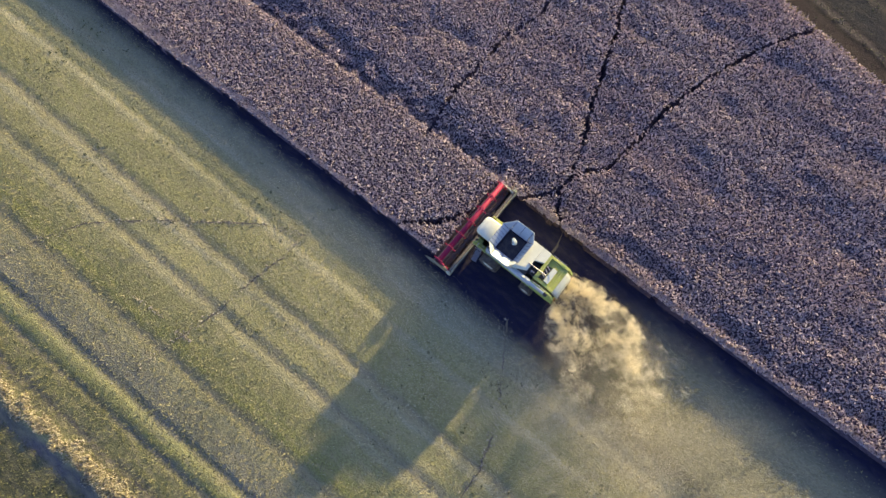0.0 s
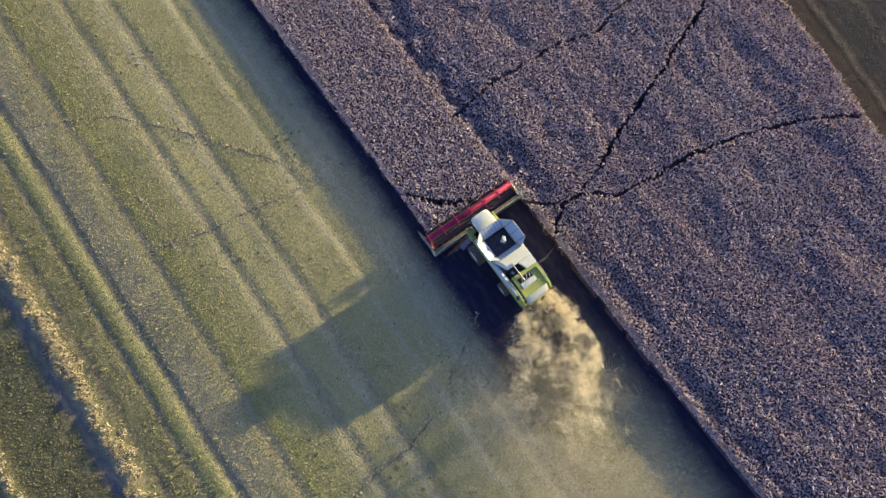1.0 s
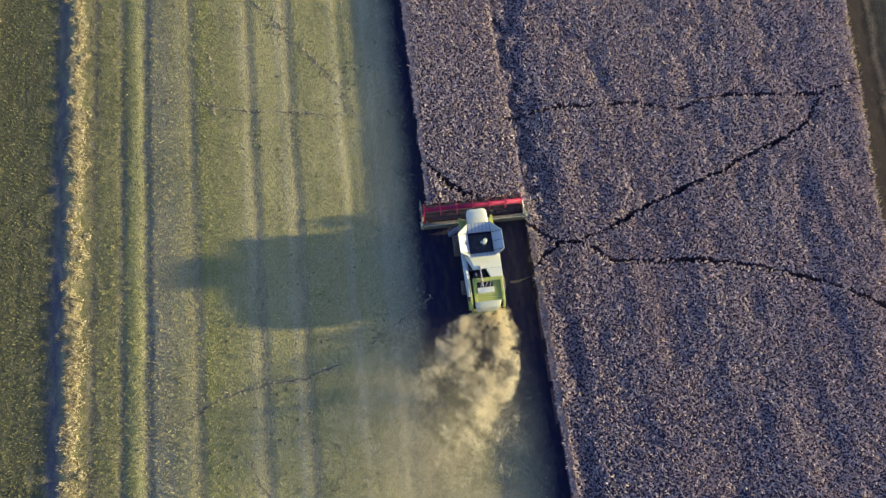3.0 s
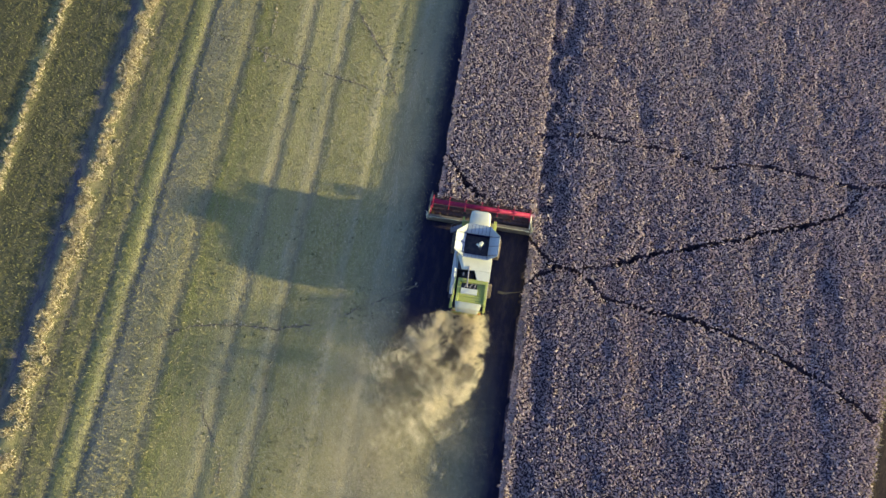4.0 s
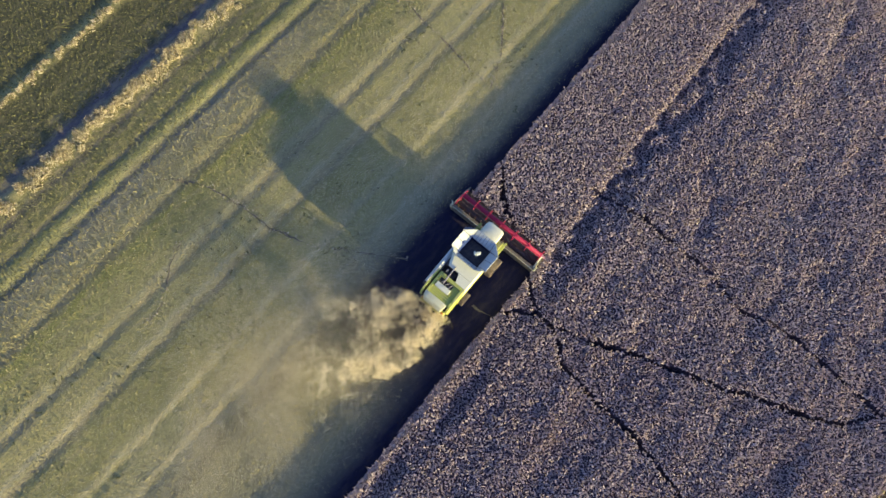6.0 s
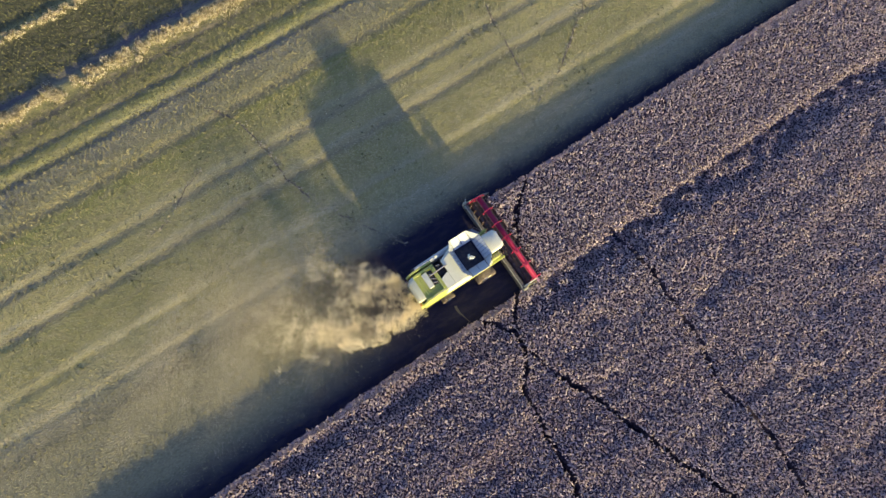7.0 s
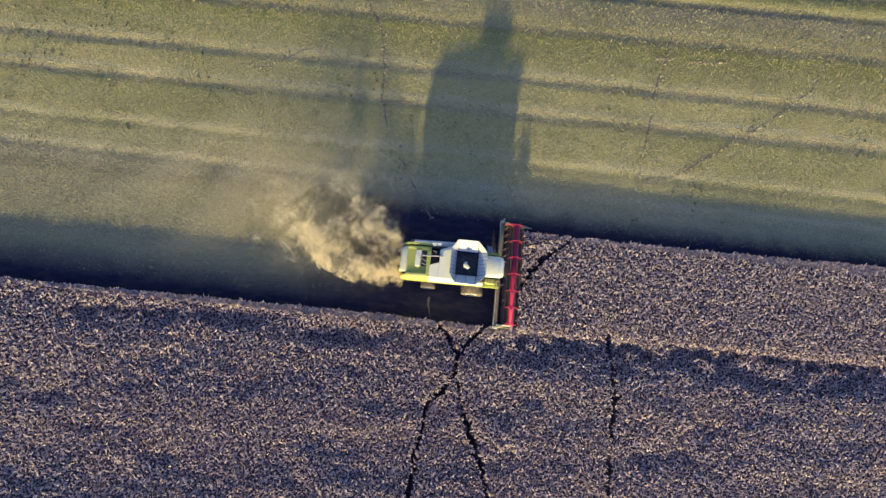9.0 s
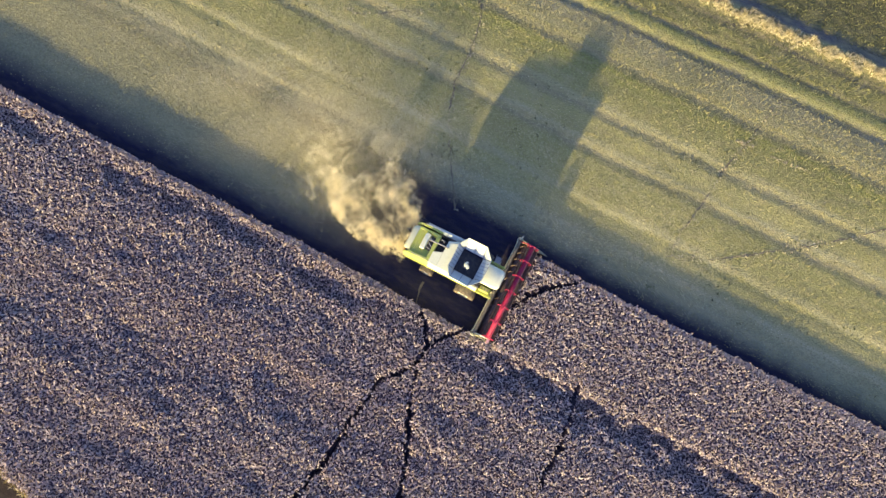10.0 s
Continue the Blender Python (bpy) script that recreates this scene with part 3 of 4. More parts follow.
loft(bm, [[(0.15, -6.76, 3.4), (1.5, -6.76, 3.4), (1.5, -6.76, 3.74), (0.15, -6.76, 3.76)], [(0.45, -7.55, 3.4), (1.5, -7.55, 3.4), (1.5, -7.55, 3.68), (0.45, -7.55, 3.70)]])
part("deck_panel", bm, WHITE, combine, "white deck panel beside the engine bay", 0.02)
bm = B()
loft(bm, [[(x, -7.5, 2.7), (x, -7.5, 3.42), (x, -8.3, 3.38), (x, -9.2, 3.28), (x, -9.52, 3.2), (x, -9.52, 2.6)] for x in (-1.0, 1.3)])
part("rear_deck", bm, GREEN, combine, "lime-green sunken rear deck", 0.02)
for x0, x1 in ((-1.12, -0.92), (1.22, 1.42)):
    bm = B()
    loft(bm, [[(x0, -7.5, 2.3), (x1, -7.5, 2.3), (x1, -7.5, 3.62), (x0, -7.5, 3.62)], [(x0, -8.3, 2.3), (x1, -8.3, 2.3), (x1, -8.3, 3.56), (x0, -8.3, 3.56)], [(x0, -9.5, 2.2), (x1, -9.5, 2.2), (x1, -9.5, 3.34), (x0, -9.5, 3.34)]])
    part("deck_rail_panel", bm, GREEN, combine, "", 0.02)
bm = B()
loft(bm, [[(x, -8.32, 3.2), (x, -8.38, 3.64), (x, -8.80, 3.52), (x, -8.84, 3.1)] for x in (-0.78, 0.62)])
part("air_box", bm, WHITE, combine, "white air intake box", 0.03)
bm = B()
loft(bm, [[(x, -7.86, 3.2), (x, -7.86, 3.43), (x, -8.30, 3.41), (x, -8.30, 3.2)] for x in (-0.78, 0.55)])
part("radiator", bm, DARK, combine, "black radiator core", 0.02)
for x0, x1, z in ((-0.5, -0.32, 3.5), (-0.1, 0.16, 3.55), (0.3, 0.42, 3.48)):
    bm = B()
    tube(bm, [(x0, -8.28, z - 0.06), ((x0 + x1) / 2, -8.1, z), (x1, -7.88, z)], 0.045, 7)
    part("cooling_pipe", bm, STEEL, combine, "grey cooling pipe")
bm = B()
box(bm, -0.91, 1.21, -7.82, -7.52, 2.9, 3.63)
part("cross_beam", bm, GREEN, combine, "lime-green beam across the deck", 0.03)
for k in range(3):
    bm = B()
    box(bm, -0.91, 1.21, -9.02 - 0.2 * k, -8.93 - 0.2 * k, 3.0, 3.38 - 0.04 * k)
    part("step_rib", bm, GREEN, combine, "", 0.015)
for k in range(5):
    bm = B()
    box(bm, 0.72, 1.16, -8.82 + 0.2 * k, -8.74 + 0.2 * k, 3.1, 3.39 + 0.015 * k)
    part("tread_bar", bm, GREEN, combine, "", 0.01)
bm = B()
ring = lambda y, z, w, t: [(-w, y, z - t), (w, y, z - t), (w, y, z), (w * 0.6, y, z + 0.05), (-w * 0.6, y, z + 0.05), (-w, y, z)]
loft(bm, [ring(-9.5, 3.26, 1.12, 0.5), ring(-9.75, 3.20, 1.08, 0.6), ring(-9.98, 3.02, 1.0, 0.8), ring(-10.1, 2.6, 0.9, 0.7)])
part("tail_hood", bm, CREAM, combine, "pale olive rounded tail hood", 0.02, True)
bm = B()
loft(bm, [[(-1.2, -9.2, 0.4), (1.2, -9.2, 0.4), (1.2, -9.3, 1.9), (-1.2, -9.3, 1.9)], [(-1.35, -10.0, 0.5), (1.35, -10.0, 0.5), (1.2, -10.0, 1.45), (-1.2, -10.0, 1.45)]])
part("straw_chopper", bm, GREEN, combine, "green straw chopper housing", 0.03)
for x in (-1.25, -0.2, 1.1):
    bm = B()
    tube(bm, [(x, -9.8, 1.5), (x * 1.1, -10.15, 1.45), (x * 1.2, -10.45, 1.3)], 0.03, 6)
    part("spreader_arm", bm, OLIVE, combine)
for x in (-1.1, 1.1):
    bm = B()
    box(bm, x - 0.14, x + 0.14, -10.02, -9.93, 1.75, 1.9)
    part("tail_light", bm, ORANGE, combine, "orange tail light", 0.02)

for s in (-1, 1):
    bm = B()
    tube(bm, [(s * 1.42, -7.7, 3.4), (s * 1.44, -7.7, 3.95), (s * 1.42, -9.1, 3.85), (s * 1.40, -9.1, 3.3)], 0.022, 6)
    part("deck_rail", bm, GREY, combine, "thin grey handrail")
bm = B()
tube(bm, [(-1.1, -9.9, 1.3), (-1.1, -10.15, 3.0), (-0.6, -10.15, 3.0), (-0.6, -9.9, 1.3)], 0.022, 6)
part("rear_ladder", bm, GREY, combine, "thin rear ladder frame")

# engine bay with its pipes and exhaust
bm = B()
box(bm, -0.95, 0.15, -7.5, -6.8, 2.75, 3.15)
part("engine", bm, DARK, combine, "black engine block in its open bay", 0.06)
bm = B()
tube(bm, [(-0.35, -6.5, 3.82), (-0.35, -7.0, 3.84), (-0.3, -8.3, 3.66)], 0.055, 8)
part("bay_rail", bm, STEEL, combine)
bm = B()
tube(bm, [(-0.75, -7.1, 3.1), (-0.75, -7.1, 3.7), (-0.75, -7.35, 3.82)], 0.07, 10)
part("exhaust_pipe", bm, STEEL, combine, "grey exhaust pipe")

# unloading tube folded back along its left side
bm = B()
tube(bm, [(-1.45, -3.9, 3.3), (-1.58, -4.6, 3.4), (-1.62, -5.6, 3.42), (-1.55, -9.0, 3.3)], [0.2, 0.22, 0.19, 0.17], 14)
tube_ob = part("unloading_tube", bm, GALV, combine, "pale grey unloading tube folded along the side", 0, True)
bm = B()
tube(bm, [(-1.55, -9.0, 3.3), (-1.54, -9.25, 3.15)], [0.19, 0.21], 14)
part("spout", bm, DARK, tube_ob, "black rubber spout")
bm = B()
box(bm, -1.62, -1.44, -8.45, -8.3, 2.3, 3.15)
part("tube_cradle", bm, GREEN, combine)

# grain tank: walls, four folded-out flaps, corner sheets, filling auger
IN = [(-1.02, -3.45), (1.08, -3.45), (1.05, -5.3), (-1.05, -5.3)]
for k in range(4):
    (ax, ay), (bx, by) = IN[k], IN[(k + 1) % 4]
    bm = B()
    sheet(bm, [(ax, ay, 2.3), (bx, by, 2.3), (bx, by, 3.72), (ax, ay, 3.72)], 0.04)
    part("tank_wall", bm, TANK_SHADED, combine, "inner tank wall with shade in its colour")
bm = B()
sheet(bm, [(-1.0, -5.28, 2.32), (1.0, -5.28, 2.32), (1.0, -3.47, 2.32), (-1.0, -3.47, 2.32)], 0.04)
part("tank_floor", bm, TANK_SHADED, combine)
for s in (-1, 1):
    bm = B()
    sheet(bm, [(s * 1.06, -3.5, 3.70), (s * 1.06, -5.25, 3.70), (s * 1.88, -5.34, 4.38), (s * 1.90, -3.60, 4.38)], 0.03 * s)
    flap = part("tank_flap", bm, GALV, combine, "folded-out grain tank side flap")
    for f in (0.03, 0.5, 0.97):
        bm = B()
        y0, y1 = -3.5 - 1.75 * f, -3.60 - 1.74 * f
        tube(bm, [(s * 1.03, y0, 3.73), (s * 1.86, y1, 4.42)], 0.025, 6)
        part("flap_rib", bm, RIB, flap)
for y0, y1, z1, w0, w1 in ((-3.42, -2.75, 4.30, 1.0, 0.98), (-5.32, -5.85, 4.35, 1.0, 1.08)):
    bm = B()
    sheet(bm, [(-w0, y0, 3.70), (w0, y0, 3.70), (w1, y1, z1), (-w1, y1, z1)], 0.03)
    flap = part("tank_flap", bm, GALV, combine, "folded-out grain tank cross flap")
    for q in range(7):
        f = -0.95 + 1.9 * q / 6
        bm = B()
        tube(bm, [(w0 * f, y0, 3.74), (w1 * f, y1, z1 + 0.03)], 0.022, 6)
        part("flap_rib", bm, RIB, flap)
for sx_ in (-1, 1):
    for y0, ys, ye, z1, w1 in ((-3.44, -3.60, -2.75, 4.30, 0.98), (-5.28, -5.34, -5.85, 4.35, 1.08)):
        bm = B()
        sheet(bm, [(sx_ * 1.03, y0, 3.70), (sx_ * 1.89, ys, 4.38), (sx_ * w1, ye, z1)], 0.02)
        part("corner_sheet", bm, GALV, combine, "grey canvas corner between the flaps")
bm = B()
tube(bm, [(0.45, -4.95, 2.5), (0.33, -4.55, 3.6), (0.3, -4.45, 4.1)], 0.12, 12)
auger = part("filling_auger", bm, STEEL, combine, "filling auger standing in the tank")
bm = B()
loft(bm, [[(0.10, -4.72, 4.02), (0.42, -4.70, 4.02), (0.60, -4.32, 4.06), (0.42, -4.12, 4.06), (0.16, -4.30, 4.04)], [(0.16, -4.62, 4.30), (0.36, -4.60, 4.30), (0.50, -4.34, 4.28), (0.40, -4.2, 4.26), (0.22, -4.36, 4.28)]])
part("auger_hood", bm, WHITE, auger, "white auger hood", 0.02)
bm = B()
sheet(bm, [(-0.05, -4.55, 4.1), (0.25, -4.75, 4.16), (0.3, -4.62, 4.2), (0.0, -4.38, 4.12)], 0.03)
part("deflector_plate", bm, WHITE, auger, "white deflector plate")

# cab
bm = B()
loft(bm, [[(-0.80, -2.75, 1.9), (0.80, -2.75, 1.9), (0.80, -1.45, 1.9), (0.55, -1.15, 1.9), (-0.55, -1.15, 1.9), (-0.80, -1.45, 1.9)],
          [(-0.82, -2.75, 3.40), (0.82, -2.75, 3.40), (0.80, -1.55, 3.40), (0.55, -1.35, 3.40), (-0.55, -1.35, 3.40), (-0.80, -1.55, 3.40)]])
cab = part("cab", bm, GLASS, combine, "dark glazed driver's cab", 0.02)
bm = B()
roof = lambda z, g: [(-0.93 + g, -2.95 + g, z), (0.93 - g, -2.95 + g, z), (0.90 - g, -1.55, z), (0.80 - g, -1.26 - g, z), (0.55 - g, -1.18 - g, z), (-0.55 + g, -1.18 - g, z), (-0.80 + g, -1.26 - g, z), (-0.90 + g, -1.55, z)]
loft(bm, [roof(3.40, 0.05), roof(3.44, 0.0), roof(3.56, 0.0), roof(3.68, 0.06), roof(3.73, 0.2)])
part("cab_roof", bm, WHITE, cab, "white cab roof", 0, True)
for s in (-1, 1):
    for y in (-2.72, -1.42):
        bm = B()
        box(bm, s * 0.80 - 0.035, s * 0.80 + 0.035, y - 0.04, y + 0.04, 1.9, 3.42)
        part("cab_pillar", bm, DARK, cab)
    for x in (0.3, 0.52):
        bm = B()
        box(bm, s * x - 0.08, s * x + 0.08, -1.24, -1.15, 3.44, 3.54, 0.015)
        part("work_light", bm, LAMP, cab, "round work light")
    bm = B()
    tube(bm, [(s * 0.8, -1.6, 3.2), (s * 1.25, -1.35, 3.25), (s * 1.5, -1.3, 3.15)], 0.022, 6)
    arm = part("mirror_arm", bm, DARK, combine)
    bm = B()
    box(bm, s * 1.5 - 0.13, s * 1.5 + 0.13, -1.34, -1.28, 2.7, 3.15, 0.02)
    part("mirror", bm, DARK, arm, "black wing mirror")
bm = B()
box(bm, -1.35, 1.35, -2.75, -1.55, 1.78, 1.9)
part("cab_platform", bm, GREEN, combine, "green platform round the cab", 0.02)
bm = B()
box(bm, 0.85, 1.3, -2.6, -1.75, 1.9, 2.5)
locker = part("battery_box", bm, GREEN, combine, "lime-green box beside the cab", 0.04)
for k in range(3):
    bm = B()
    box(bm, 0.95, 1.2, -2.48 + 0.26 * k, -2.34 + 0.26 * k, 2.5, 2.53)
    part("vent", bm, OLIVE, locker, "olive vent slot")
bm = B()
tube(bm, [(1.25, -2.7, 1.9), (1.28, -2.7, 2.75), (1.28, -1.6, 2.75), (1.25, -1.6, 1.9)], 0.022, 6)
part("platform_rail", bm, GREEN, combine)
# ladder and platform rail on its left
LADDER = [(-1.45, 1.88), (-1.75, 1.45), (-2.0, 1.05), (-2.25, 0.65)]
for x, z in LADDER:
    bm = B()
    box(bm, x - 0.28, x + 0.05, -2.45, -1.95, z - 0.03, z + 0.02)
    part("ladder_step", bm, STEEL, combine, "grey ladder step")
for y in (-2.47, -1.93):
    bm = B()
    tube(bm, [(-1.3, y, 2.75), (-1.75, y, 2.35), (-2.5, y, 1.2), (-2.45, y, 0.5)], 0.025, 6)
    part("ladder_rail", bm, STEEL, combine)
bm = B()
tube(bm, [(-1.38, -2.75, 1.9), (-1.38, -2.75, 2.85), (-1.38, -1.6, 2.85), (-1.38, -1.6, 1.9)], 0.022, 6)
part("platform_rail", bm, GREEN, combine)

# wheels
def wheel(x, y, radius, width, lugs):
    hub = new("wheel")
    hub.parent = combine
    hub.location = (x, y, radius)
    s = 1 if x > 0 else -1
    bm = B()
    prof = [(-0.5, 0.62), (-0.5, 0.88), (-0.42, 0.96), (-0.2, 0.985), (0.2, 0.985), (0.42, 0.96), (0.5, 0.88), (0.5, 0.62)]
    seg = 40
    rows = [[bm.verts.new((w * width, radius * r_ * math.cos(a), radius * r_ * math.sin(a))) for w, r_ in prof] for a in (2 * math.pi * q / seg for q in range(seg))]
    for q in range(seg):
        for k in range(len(prof)):
            bm.faces.new((rows[q][k], rows[q][(k + 1) % 8], rows[(q + 1) % seg][(k + 1) % 8], rows[(q + 1) % seg][k]))
    tyre = part("tyre", bm, RUBBER, hub, "dusty ribbed tyre", 0, True)
    for q in range(lugs):
        for side in (-1, 1):
            a0 = 2 * math.pi * (q + 0.25 * side) / lugs
            bm = B()
            pts = []
            for w, da in ((0.02, 0.16), (0.5, -0.02)):
                for dd in (-0.045, 0.045):
                    a = a0 + da + dd
                    pts.append((side * w * width, a))
            ring = lambda r_: [(pts[k][0], radius * r_ * math.cos(pts[k][1]), radius * r_ * math.sin(pts[k][1])) for k in (0, 1, 3, 2)]
            loft(bm, [ring(0.95), ring(1.0)])
            part("lug", bm, RUBBER, tyre)
    bm = B()
    loft(bm, [[(s * w * width, radius * r_ * math.cos(a), radius * r_ * math.sin(a)) for a in (2 * math.pi * q / 20 for q in range(20))] for w, r_ in ((-0.45, 0.60), (0.40, 0.62), (0.30, 0.5), (0.12, 0.3), (0.2, 0.16), (0.22, 0.02))])
    part("rim", bm, WHITE, hub, "pale painted rim", 0, True)


for s in (-1, 1):
    wheel(s * 1.80, -3.55, 0.98, 0.78, 18)
    wheel(s * 1.66, -7.45, 0.66, 0.55, 14)
bm = B()
tube(bm, [(-1.4, -7.45, 0.7), (1.4, -7.45, 0.7)], 0.13, 10)
part("rear_axle", bm, DARK, combine)
bm = B()
tube(bm, [(-1.5, -3.55, 0.95), (1.5, -3.55, 0.95)], 0.2, 10)
part("front_axle", bm, DARK, combine)

# feeder house and cutting header
bm = B()
loft(bm, [[(-0.75, -2.6, 1.1), (0.75, -2.6, 1.1), (0.75, -2.6, 1.85), (-0.75, -2.6, 1.85)], [(-0.8, -1.2, 0.35), (0.8, -1.2, 0.35), (0.8, -1.2, 1.15), (-0.8, -1.2, 1.15)]])
part("feeder_house", bm, OLIVE, combine, "dusty feeder house", 0.03)
header = new("header")
header.parent = combine
tagged(header, "wide cutting header with a red reel")
HW = 4.72
bm = B()
loft(bm, [[(x, -1.38, 0.18), (x, -1.32, 0.18), (x, -1.02, 0.25), (x, -1.1, 0.9), (x, -1.06, 1.05), (x, -1.12, 1.14), (x, -1.33, 1.14), (x, -1.38, 1.05)] for x in (-HW, HW)])
part("back_beam", bm, BEAM, header, "dusty olive back beam", 0.015)
bm = B()
loft(bm, [[(x, -1.02, 0.22), (x, -0.3, 0.16), (x, 0.72, 0.12), (x, 0.72, 0.15), (x, -0.3, 0.21), (x, -1.02, 0.27)] for x in (-HW, HW)])
part("table", bm, CHAFF, header, "cutting table covered with brown chaff")
bm = B()
tube(bm, [(-HW + 0.05, -0.62, 0.55), (HW - 0.05, -0.62, 0.55)], 0.2, 14)
part("intake_auger", bm, CHAFF, header, "dusty brown intake auger", 0, True)
for s in (-1, 1):
    bm = B()
    turns, steps = 6.0, 110
    last = None
    for q in range(steps + 1):
        a = s * 2 * math.pi * turns * q / steps
        x = s * (0.7 + (HW - 0.8) * q / steps)
        pair = [bm.verts.new((x, -0.62 + r_ * math.cos(a), 0.55 + r_ * math.sin(a))) for r_ in (0.19, 0.31)]
        if last:
            bm.faces.new((*last, pair[1], pair[0]))
        last = pair
    part("auger_flight", bm, CHAFF, header, "dusty auger flight")
RZ, RY = 1.42, 0.05
bm = B()
tube(bm, [(-4.55, RY, RZ), (4.55, RY, RZ)], 0.24, 16)
part("reel_tube", bm, RED, header, "red reel centre tube", 0, True)
BARS = 6
for q in range(7):
    x = -4.5 + 9.0 * q / 6
    bm = B()
    for k in range(BARS):
        a = 2 * math.pi * (k + 0.25) / BARS
        b = 2 * math.pi * (k + 1.25) / BARS
        p, p2 = [(RY + 0.56 * math.cos(v), RZ + 0.56 * math.sin(v)) for v in (a, b)]
        tube(bm, [(x, RY, RZ), (x, *p)], 0.035, 5)
        tube(bm, [(x, *p), (x, *p2)], 0.03, 5)
    part("reel_star", bm, RED, header, "red reel spider")
for k in range(BARS):
    a = 2 * math.pi * (k + 0.25) / BARS
    y, z = RY + 0.56 * math.cos(a), RZ + 0.56 * math.sin(a)
    bm = B()
    tube(bm, [(-4.55, y, z), (4.55, y, z)], 0.022, 6)
    bar = part("reel_bar", bm, CHAFF, header, "dusty brown tine bar")
    bm = B()
    for q in range(60):
        x = -4.5 + 9.0 * q / 59
        tube(bm, [(x, y, z), (x, y - 0.05, z - 0.22)], 0.008, 3)
    tagged(part("tines", bm, DARK, bar), kind="stuff")
bm = B()
box(bm, -HW, HW, 0.68, 0.76, 0.10, 0.14)
part("knife_bar", bm, STEEL, header, "steel knife bar")
for s in (-1, 1):
    bm = B()
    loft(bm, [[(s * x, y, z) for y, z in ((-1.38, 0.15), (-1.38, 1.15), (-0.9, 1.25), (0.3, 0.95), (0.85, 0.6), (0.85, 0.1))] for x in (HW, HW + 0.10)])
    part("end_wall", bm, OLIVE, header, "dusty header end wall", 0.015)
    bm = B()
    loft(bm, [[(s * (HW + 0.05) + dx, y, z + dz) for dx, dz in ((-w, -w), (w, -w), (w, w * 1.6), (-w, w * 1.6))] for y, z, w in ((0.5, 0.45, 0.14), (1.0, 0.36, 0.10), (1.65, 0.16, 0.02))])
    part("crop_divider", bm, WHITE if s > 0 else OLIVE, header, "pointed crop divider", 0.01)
    bm = B()
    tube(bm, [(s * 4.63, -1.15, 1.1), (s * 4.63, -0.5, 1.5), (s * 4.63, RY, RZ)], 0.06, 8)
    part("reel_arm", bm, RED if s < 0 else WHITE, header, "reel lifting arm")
    bm = B()
    tube(bm, [(s * (HW + 0.03), -1.3, 1.15), (s * (HW + 0.18), -1.2, 1.6), (s * (HW + 0.3), -1.15, 1.75)], 0.03, 6)
    part("marker_rod", bm, WHITE, header, "pale marker rod")
    bm = B()
    box(bm, s * (HW + 0.16) - 0.06, s * (HW + 0.16) + 0.06, -1.42, -1.05, 0.55, 1.22)
    part("chain_guard", bm, CREAM, header, "pale dusty chain guard", 0.03)
    bm = B()
    tube(bm, [(s * (HW + 0.05), -1.05, 1.2), (s * (HW - 0.02), -0.7, 1.42), (s * (HW - 0.1), -0.35, 1.36)], 0.05, 7)
    part("lift_cylinder", bm, OLIVE, header, "olive reel lift cylinder")
    bm = B()
    tube(bm, [(s * (HW - 0.35), -1.45, 1.0), (s * (HW + 0.05), -1.5, 1.25), (s * (HW + 0.22), -1.3, 1.3)], 0.025, 6)
    part("hose", bm, CREAM, header, "pale hydraulic hose")
bm = B()
tube(bm, [(-HW + 0.1, -1.40, 1.16), (-0.9, -1.40, 1.16)], 0.03, 6)
part("beam_pipe", bm, CREAM, header, "pale pipe along the beam")
bm = B()
tube(bm, [(0.9, -1.40, 1.16), (HW - 0.1, -1.40, 1.16)], 0.03, 6)
part("beam_pipe", bm, CREAM, header, "pale pipe along the beam")
bm = B()
box(bm, HW - 0.2, HW + 0.25, 0.05, 0.3, 1.2, 1.32, 0.02)
part("drive_cover", bm, PINK, header, "pale red reel drive cover")

# ---- dust and chaff behind the combine ----
def billows(line, r, step):
    """Round puffs along a line of x, y, radius and thickness, each with smaller ones on its skin."""
    q = np.array(line)
    along = np.concatenate([[0], np.cumsum(np.hypot(*np.diff(q[:, :2], axis=0).T))])
    out = []
    s = 0.0
    while s < along[-1]:
        x, y, wide, full = (np.interp(s, along, q[:, k]) for k in range(4))
        s += step * wide
        size = wide * r.uniform(0.45, 0.85)
        c = np.array([x + 0.5 * wide * r.normal(), y + 0.45 * wide * r.normal(), 1.0 + 0.45 * wide + 0.35 * wide * r.normal()])
        full = full * r.choice((0.45, 0.8, 1.0, 1.3))
        out.append((*c, size, 0.6 * full))
        for _ in range(7):
            w = r.normal(0, 1, 3)
            w /= np.linalg.norm(w)
            child, small = c + w * size * 0.9, size * r.uniform(0.3, 0.55)
            out.append((*child, small, 1.2 * full))
            for _ in range(4):
                w2 = r.normal(0, 1, 3) + 0.8 * w
                w2 /= np.linalg.norm(w2)
                out.append((*(child + w2 * small * 0.9), small * r.uniform(0.3, 0.55), 1.8 * full))
    return out


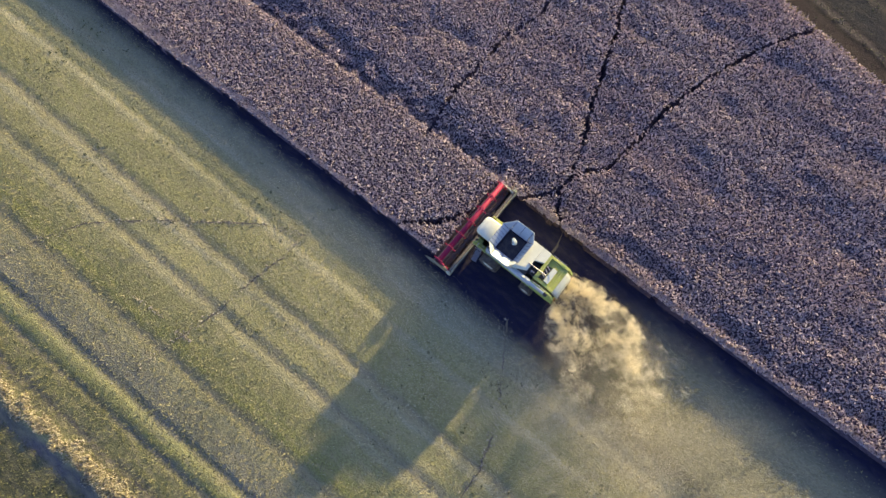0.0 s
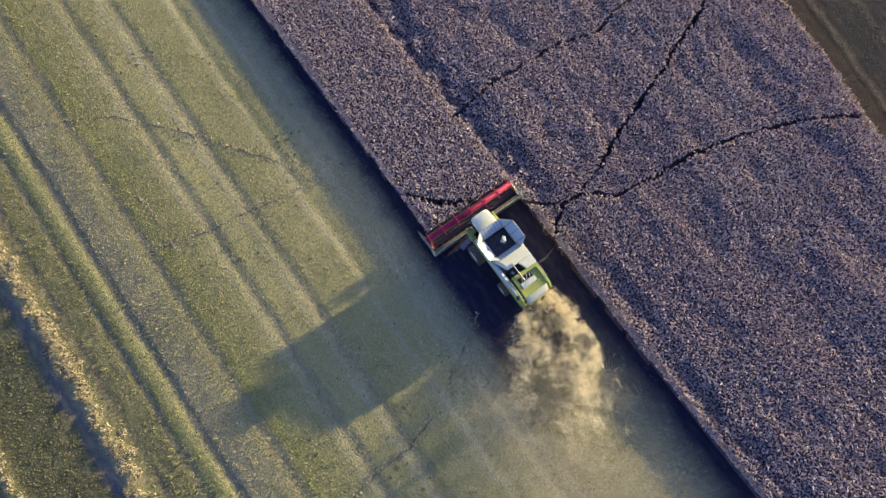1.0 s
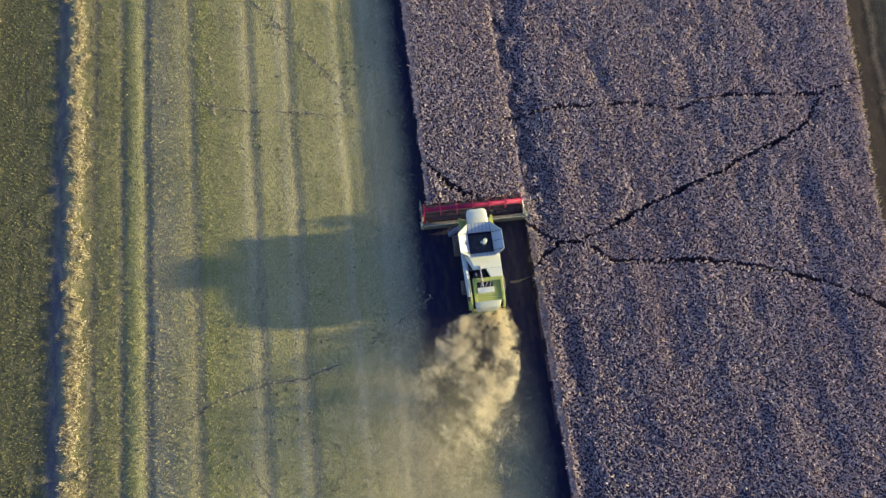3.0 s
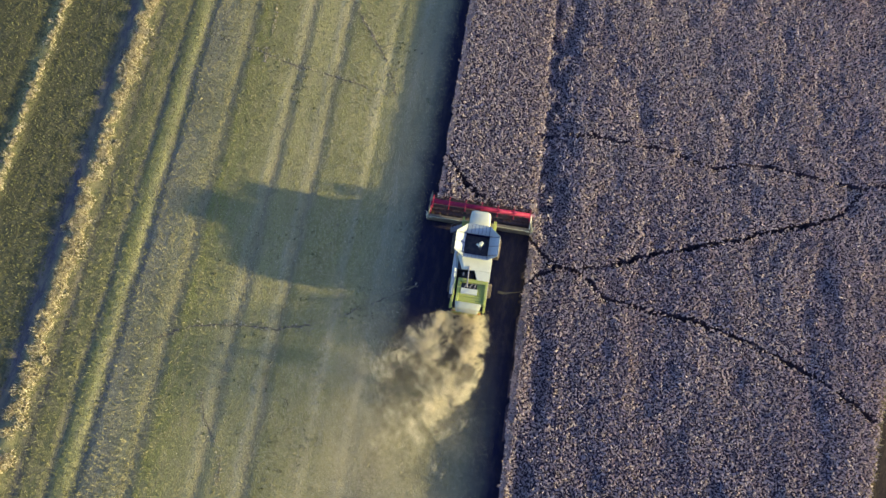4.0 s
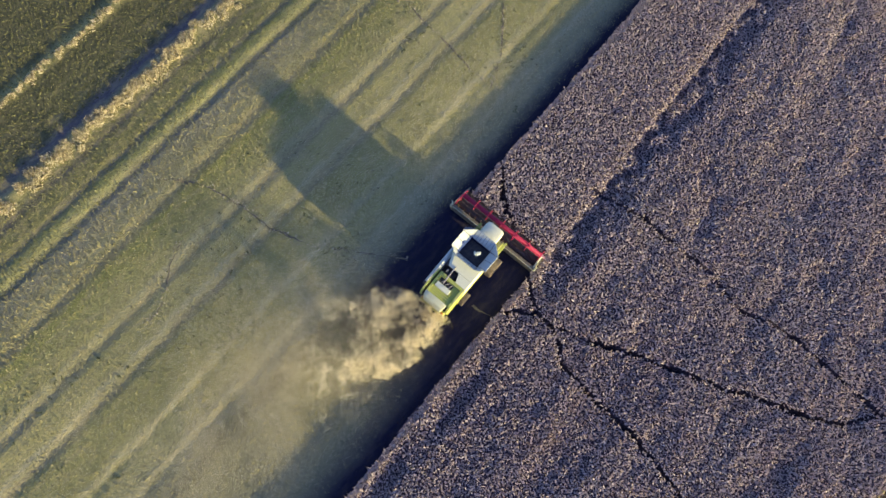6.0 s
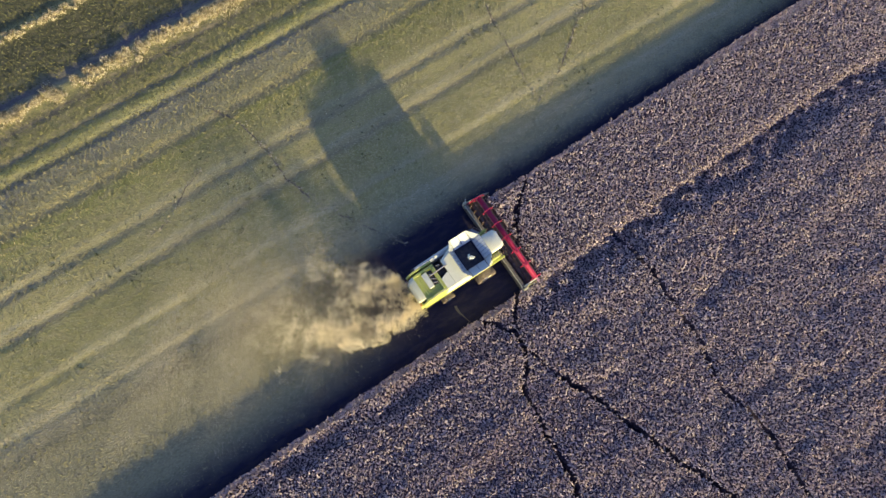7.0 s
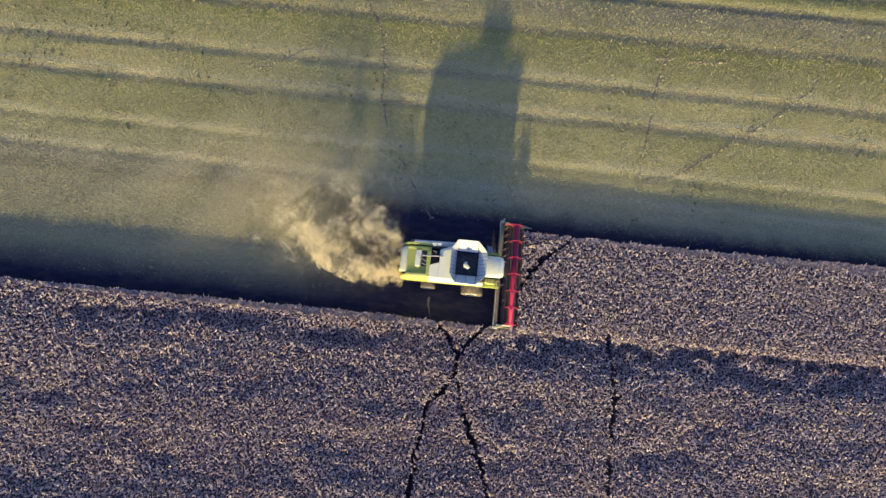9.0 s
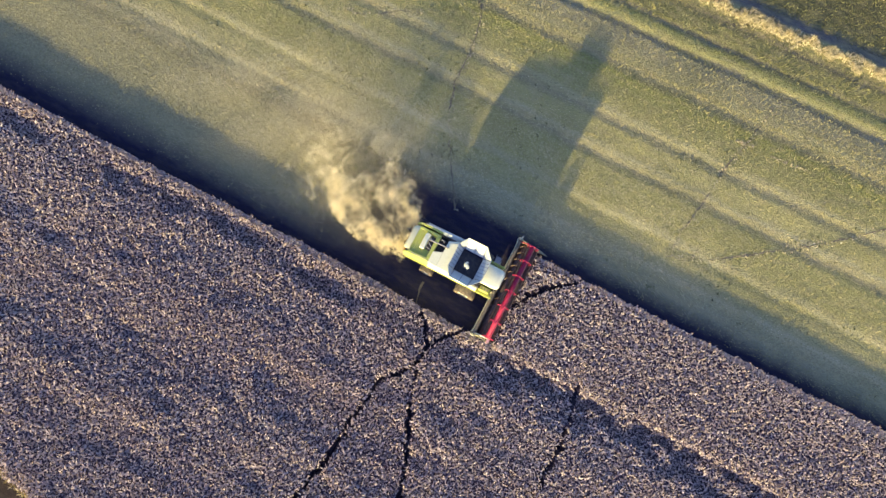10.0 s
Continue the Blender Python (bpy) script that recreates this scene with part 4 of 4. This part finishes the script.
def dust_cloud(count, seed):
    """Plumes that leave the spreader, roll, drift and thin out behind it."""
    r = np.random.default_rng(seed)
    plumes = [
        (((0.9, -9.9, 0.5, 1.5), (1.1, -11.2, 0.8, 1.5), (0.9, -13.0, 1.0, 1.2), (0.5, -14.8, 1.15, 0.85), (-0.1, -16.6, 1.3, 0.55), (-0.9, -19.0, 1.5, 0.28), (-2.0, -22.0, 1.8, 0.10)), 0.22),
        (((-1.0, -9.9, 0.5, 1.5), (-2.0, -11.0, 0.75, 1.3), (-3.2, -12.2, 0.95, 0.9), (-4.4, -13.6, 1.1, 0.35), (-5.6, -15.6, 1.4, 0.13), (-6.4, -19.0, 1.9, 0.06)), 0.22),
        (((0.0, -10.0, 0.5, 1.5), (-0.4, -11.4, 0.8, 0.9), (-1.2, -13.4, 1.1, 0.6), (-2.0, -15.6, 1.4, 0.45), (-3.0, -18.4, 1.8, 0.24), (-4.4, -22.0, 2.2, 0.07)), 0.3),
    ]
    puffs = np.array([p for line, step in plumes for p in billows(line, r, step)])
    m = count * 2
    load = puffs[:, 4] * puffs[:, 3] ** 2.3
    c = puffs[r.choice(len(puffs), m, p=load / load.sum())]
    way = r.normal(0, 1, (m, 3))
    way /= np.linalg.norm(way, axis=1, keepdims=True)
    rad = c[:, 3] * np.where(r.random(m) < 0.85, r.random(m) ** 0.4, 0.95 + np.abs(r.normal(0, 0.6, m)))
    p = c[:, :3] + way * rad[:, None] * np.array([1.0, 1.05, 0.85])
    far = np.clip((-10.5 - p[:, 1]) / 6, 0, 1)
    for size, reach, seed_ in ((0.45, 1.1, 121), (1.3, 0.42, 131)):
        a, b, h = p[:, 0] * size + 0.6 * p[:, 2] * size, p[:, 1] * size, p[:, 2] * size
        p = p + (reach * (0.25 + 0.75 * far))[:, None] * np.stack([fbm(a, b + h, seed_, 3) - 0.5, fbm(a + 31, b - h, seed_ + 3, 3) - 0.5, 0.5 * (fbm(a - 17, b + 23, seed_ + 6, 3) - 0.5)], 1) * 2
    d = fbm(p[:, 0] * 1.3 + p[:, 2], p[:, 1] * 1.3 - p[:, 2], 91, 4)
    p = p[(r.random(m) < np.clip((d - 0.26) * 3.0, 0.25, 1)) & (p[:, 2] > 0.08) & ((p[:, 1] < -10.05) | (p[:, 2] < 1.2))]
    return p[:count]


def haze_cloud(count, seed):
    r = np.random.default_rng(seed)
    m = count * 5
    y = r.uniform(-50, -8, m)
    x = r.normal(-3.6, 5.4, m) - 0.16 * (-9 - y)
    z = np.abs(r.normal(0, 1.2, m)) + 0.15
    want = np.clip((fbm(x * 0.22 + 0.12 * y, y * 0.22, 103, 5) - 0.40) * 4.5, 0.08, 1) * np.clip((4.2 - x) / 5.0, 0, 1) * np.clip(1.15 - (-9 - y) / 40, 0, 1) * np.clip((-9.5 - y) / 6.0, 0, 1)
    ok = r.random(m) < want
    return np.stack([x[ok], y[ok], z[ok]], 1)[:count]


def veil_cloud(count, seed):
    """Thin dust that still hangs over the stubble beside the machine."""
    r = np.random.default_rng(seed)
    m = count * 4
    x, y = r.normal(-11, 4.5, m), r.uniform(-16, 26, m)
    z = r.uniform(0.6, 3.4, m)
    want = np.clip((fbm(x * 0.18, y * 0.10, 113, 4) - 0.28) * 2.6, 0.15, 1) * np.clip((-4.8 - x) / 2.5, 0, 1) * np.clip((26 - y) / 16, 0, 1) * np.clip((y + 16) / 6, 0, 1)
    ok = r.random(m) < want
    return np.stack([x[ok], y[ok], z[ok]], 1)[:count]


def flakes(name, p, size, flat, mat, seed):
    """Tiny bits of chaff at points, that float more or less level."""
    r = np.random.default_rng(seed)
    v = p[:, None, :] + r.normal(0, 0.6, (len(p), 3, 3)) * size * np.array([1, 1, flat])
    i = np.arange(len(p)) * 3
    return mesh_from(name, v.reshape(-1, 3), np.stack([i, i + 1, i + 2], 1), mat)


dust = tagged(new("dust_cloud", flakes("dust_cloud", dust_cloud(600000, 81), 0.0182, 0.62, DUST, 82)), "tan cloud of chaff and dust behind the combine", "dust", kind="stuff")
haze = tagged(new("dust_haze", flakes("dust_haze", haze_cloud(380000, 83), 0.021, 0.25, DUST, 84)), "thin drifting dust haze over the stubble", "dust", kind="stuff")
veil = tagged(new("dust_veil", flakes("dust_veil", veil_cloud(62000, 85), 0.028, 0.25, DUST, 86)), "faint veil of dust hanging over the stubble", "dust", kind="stuff")
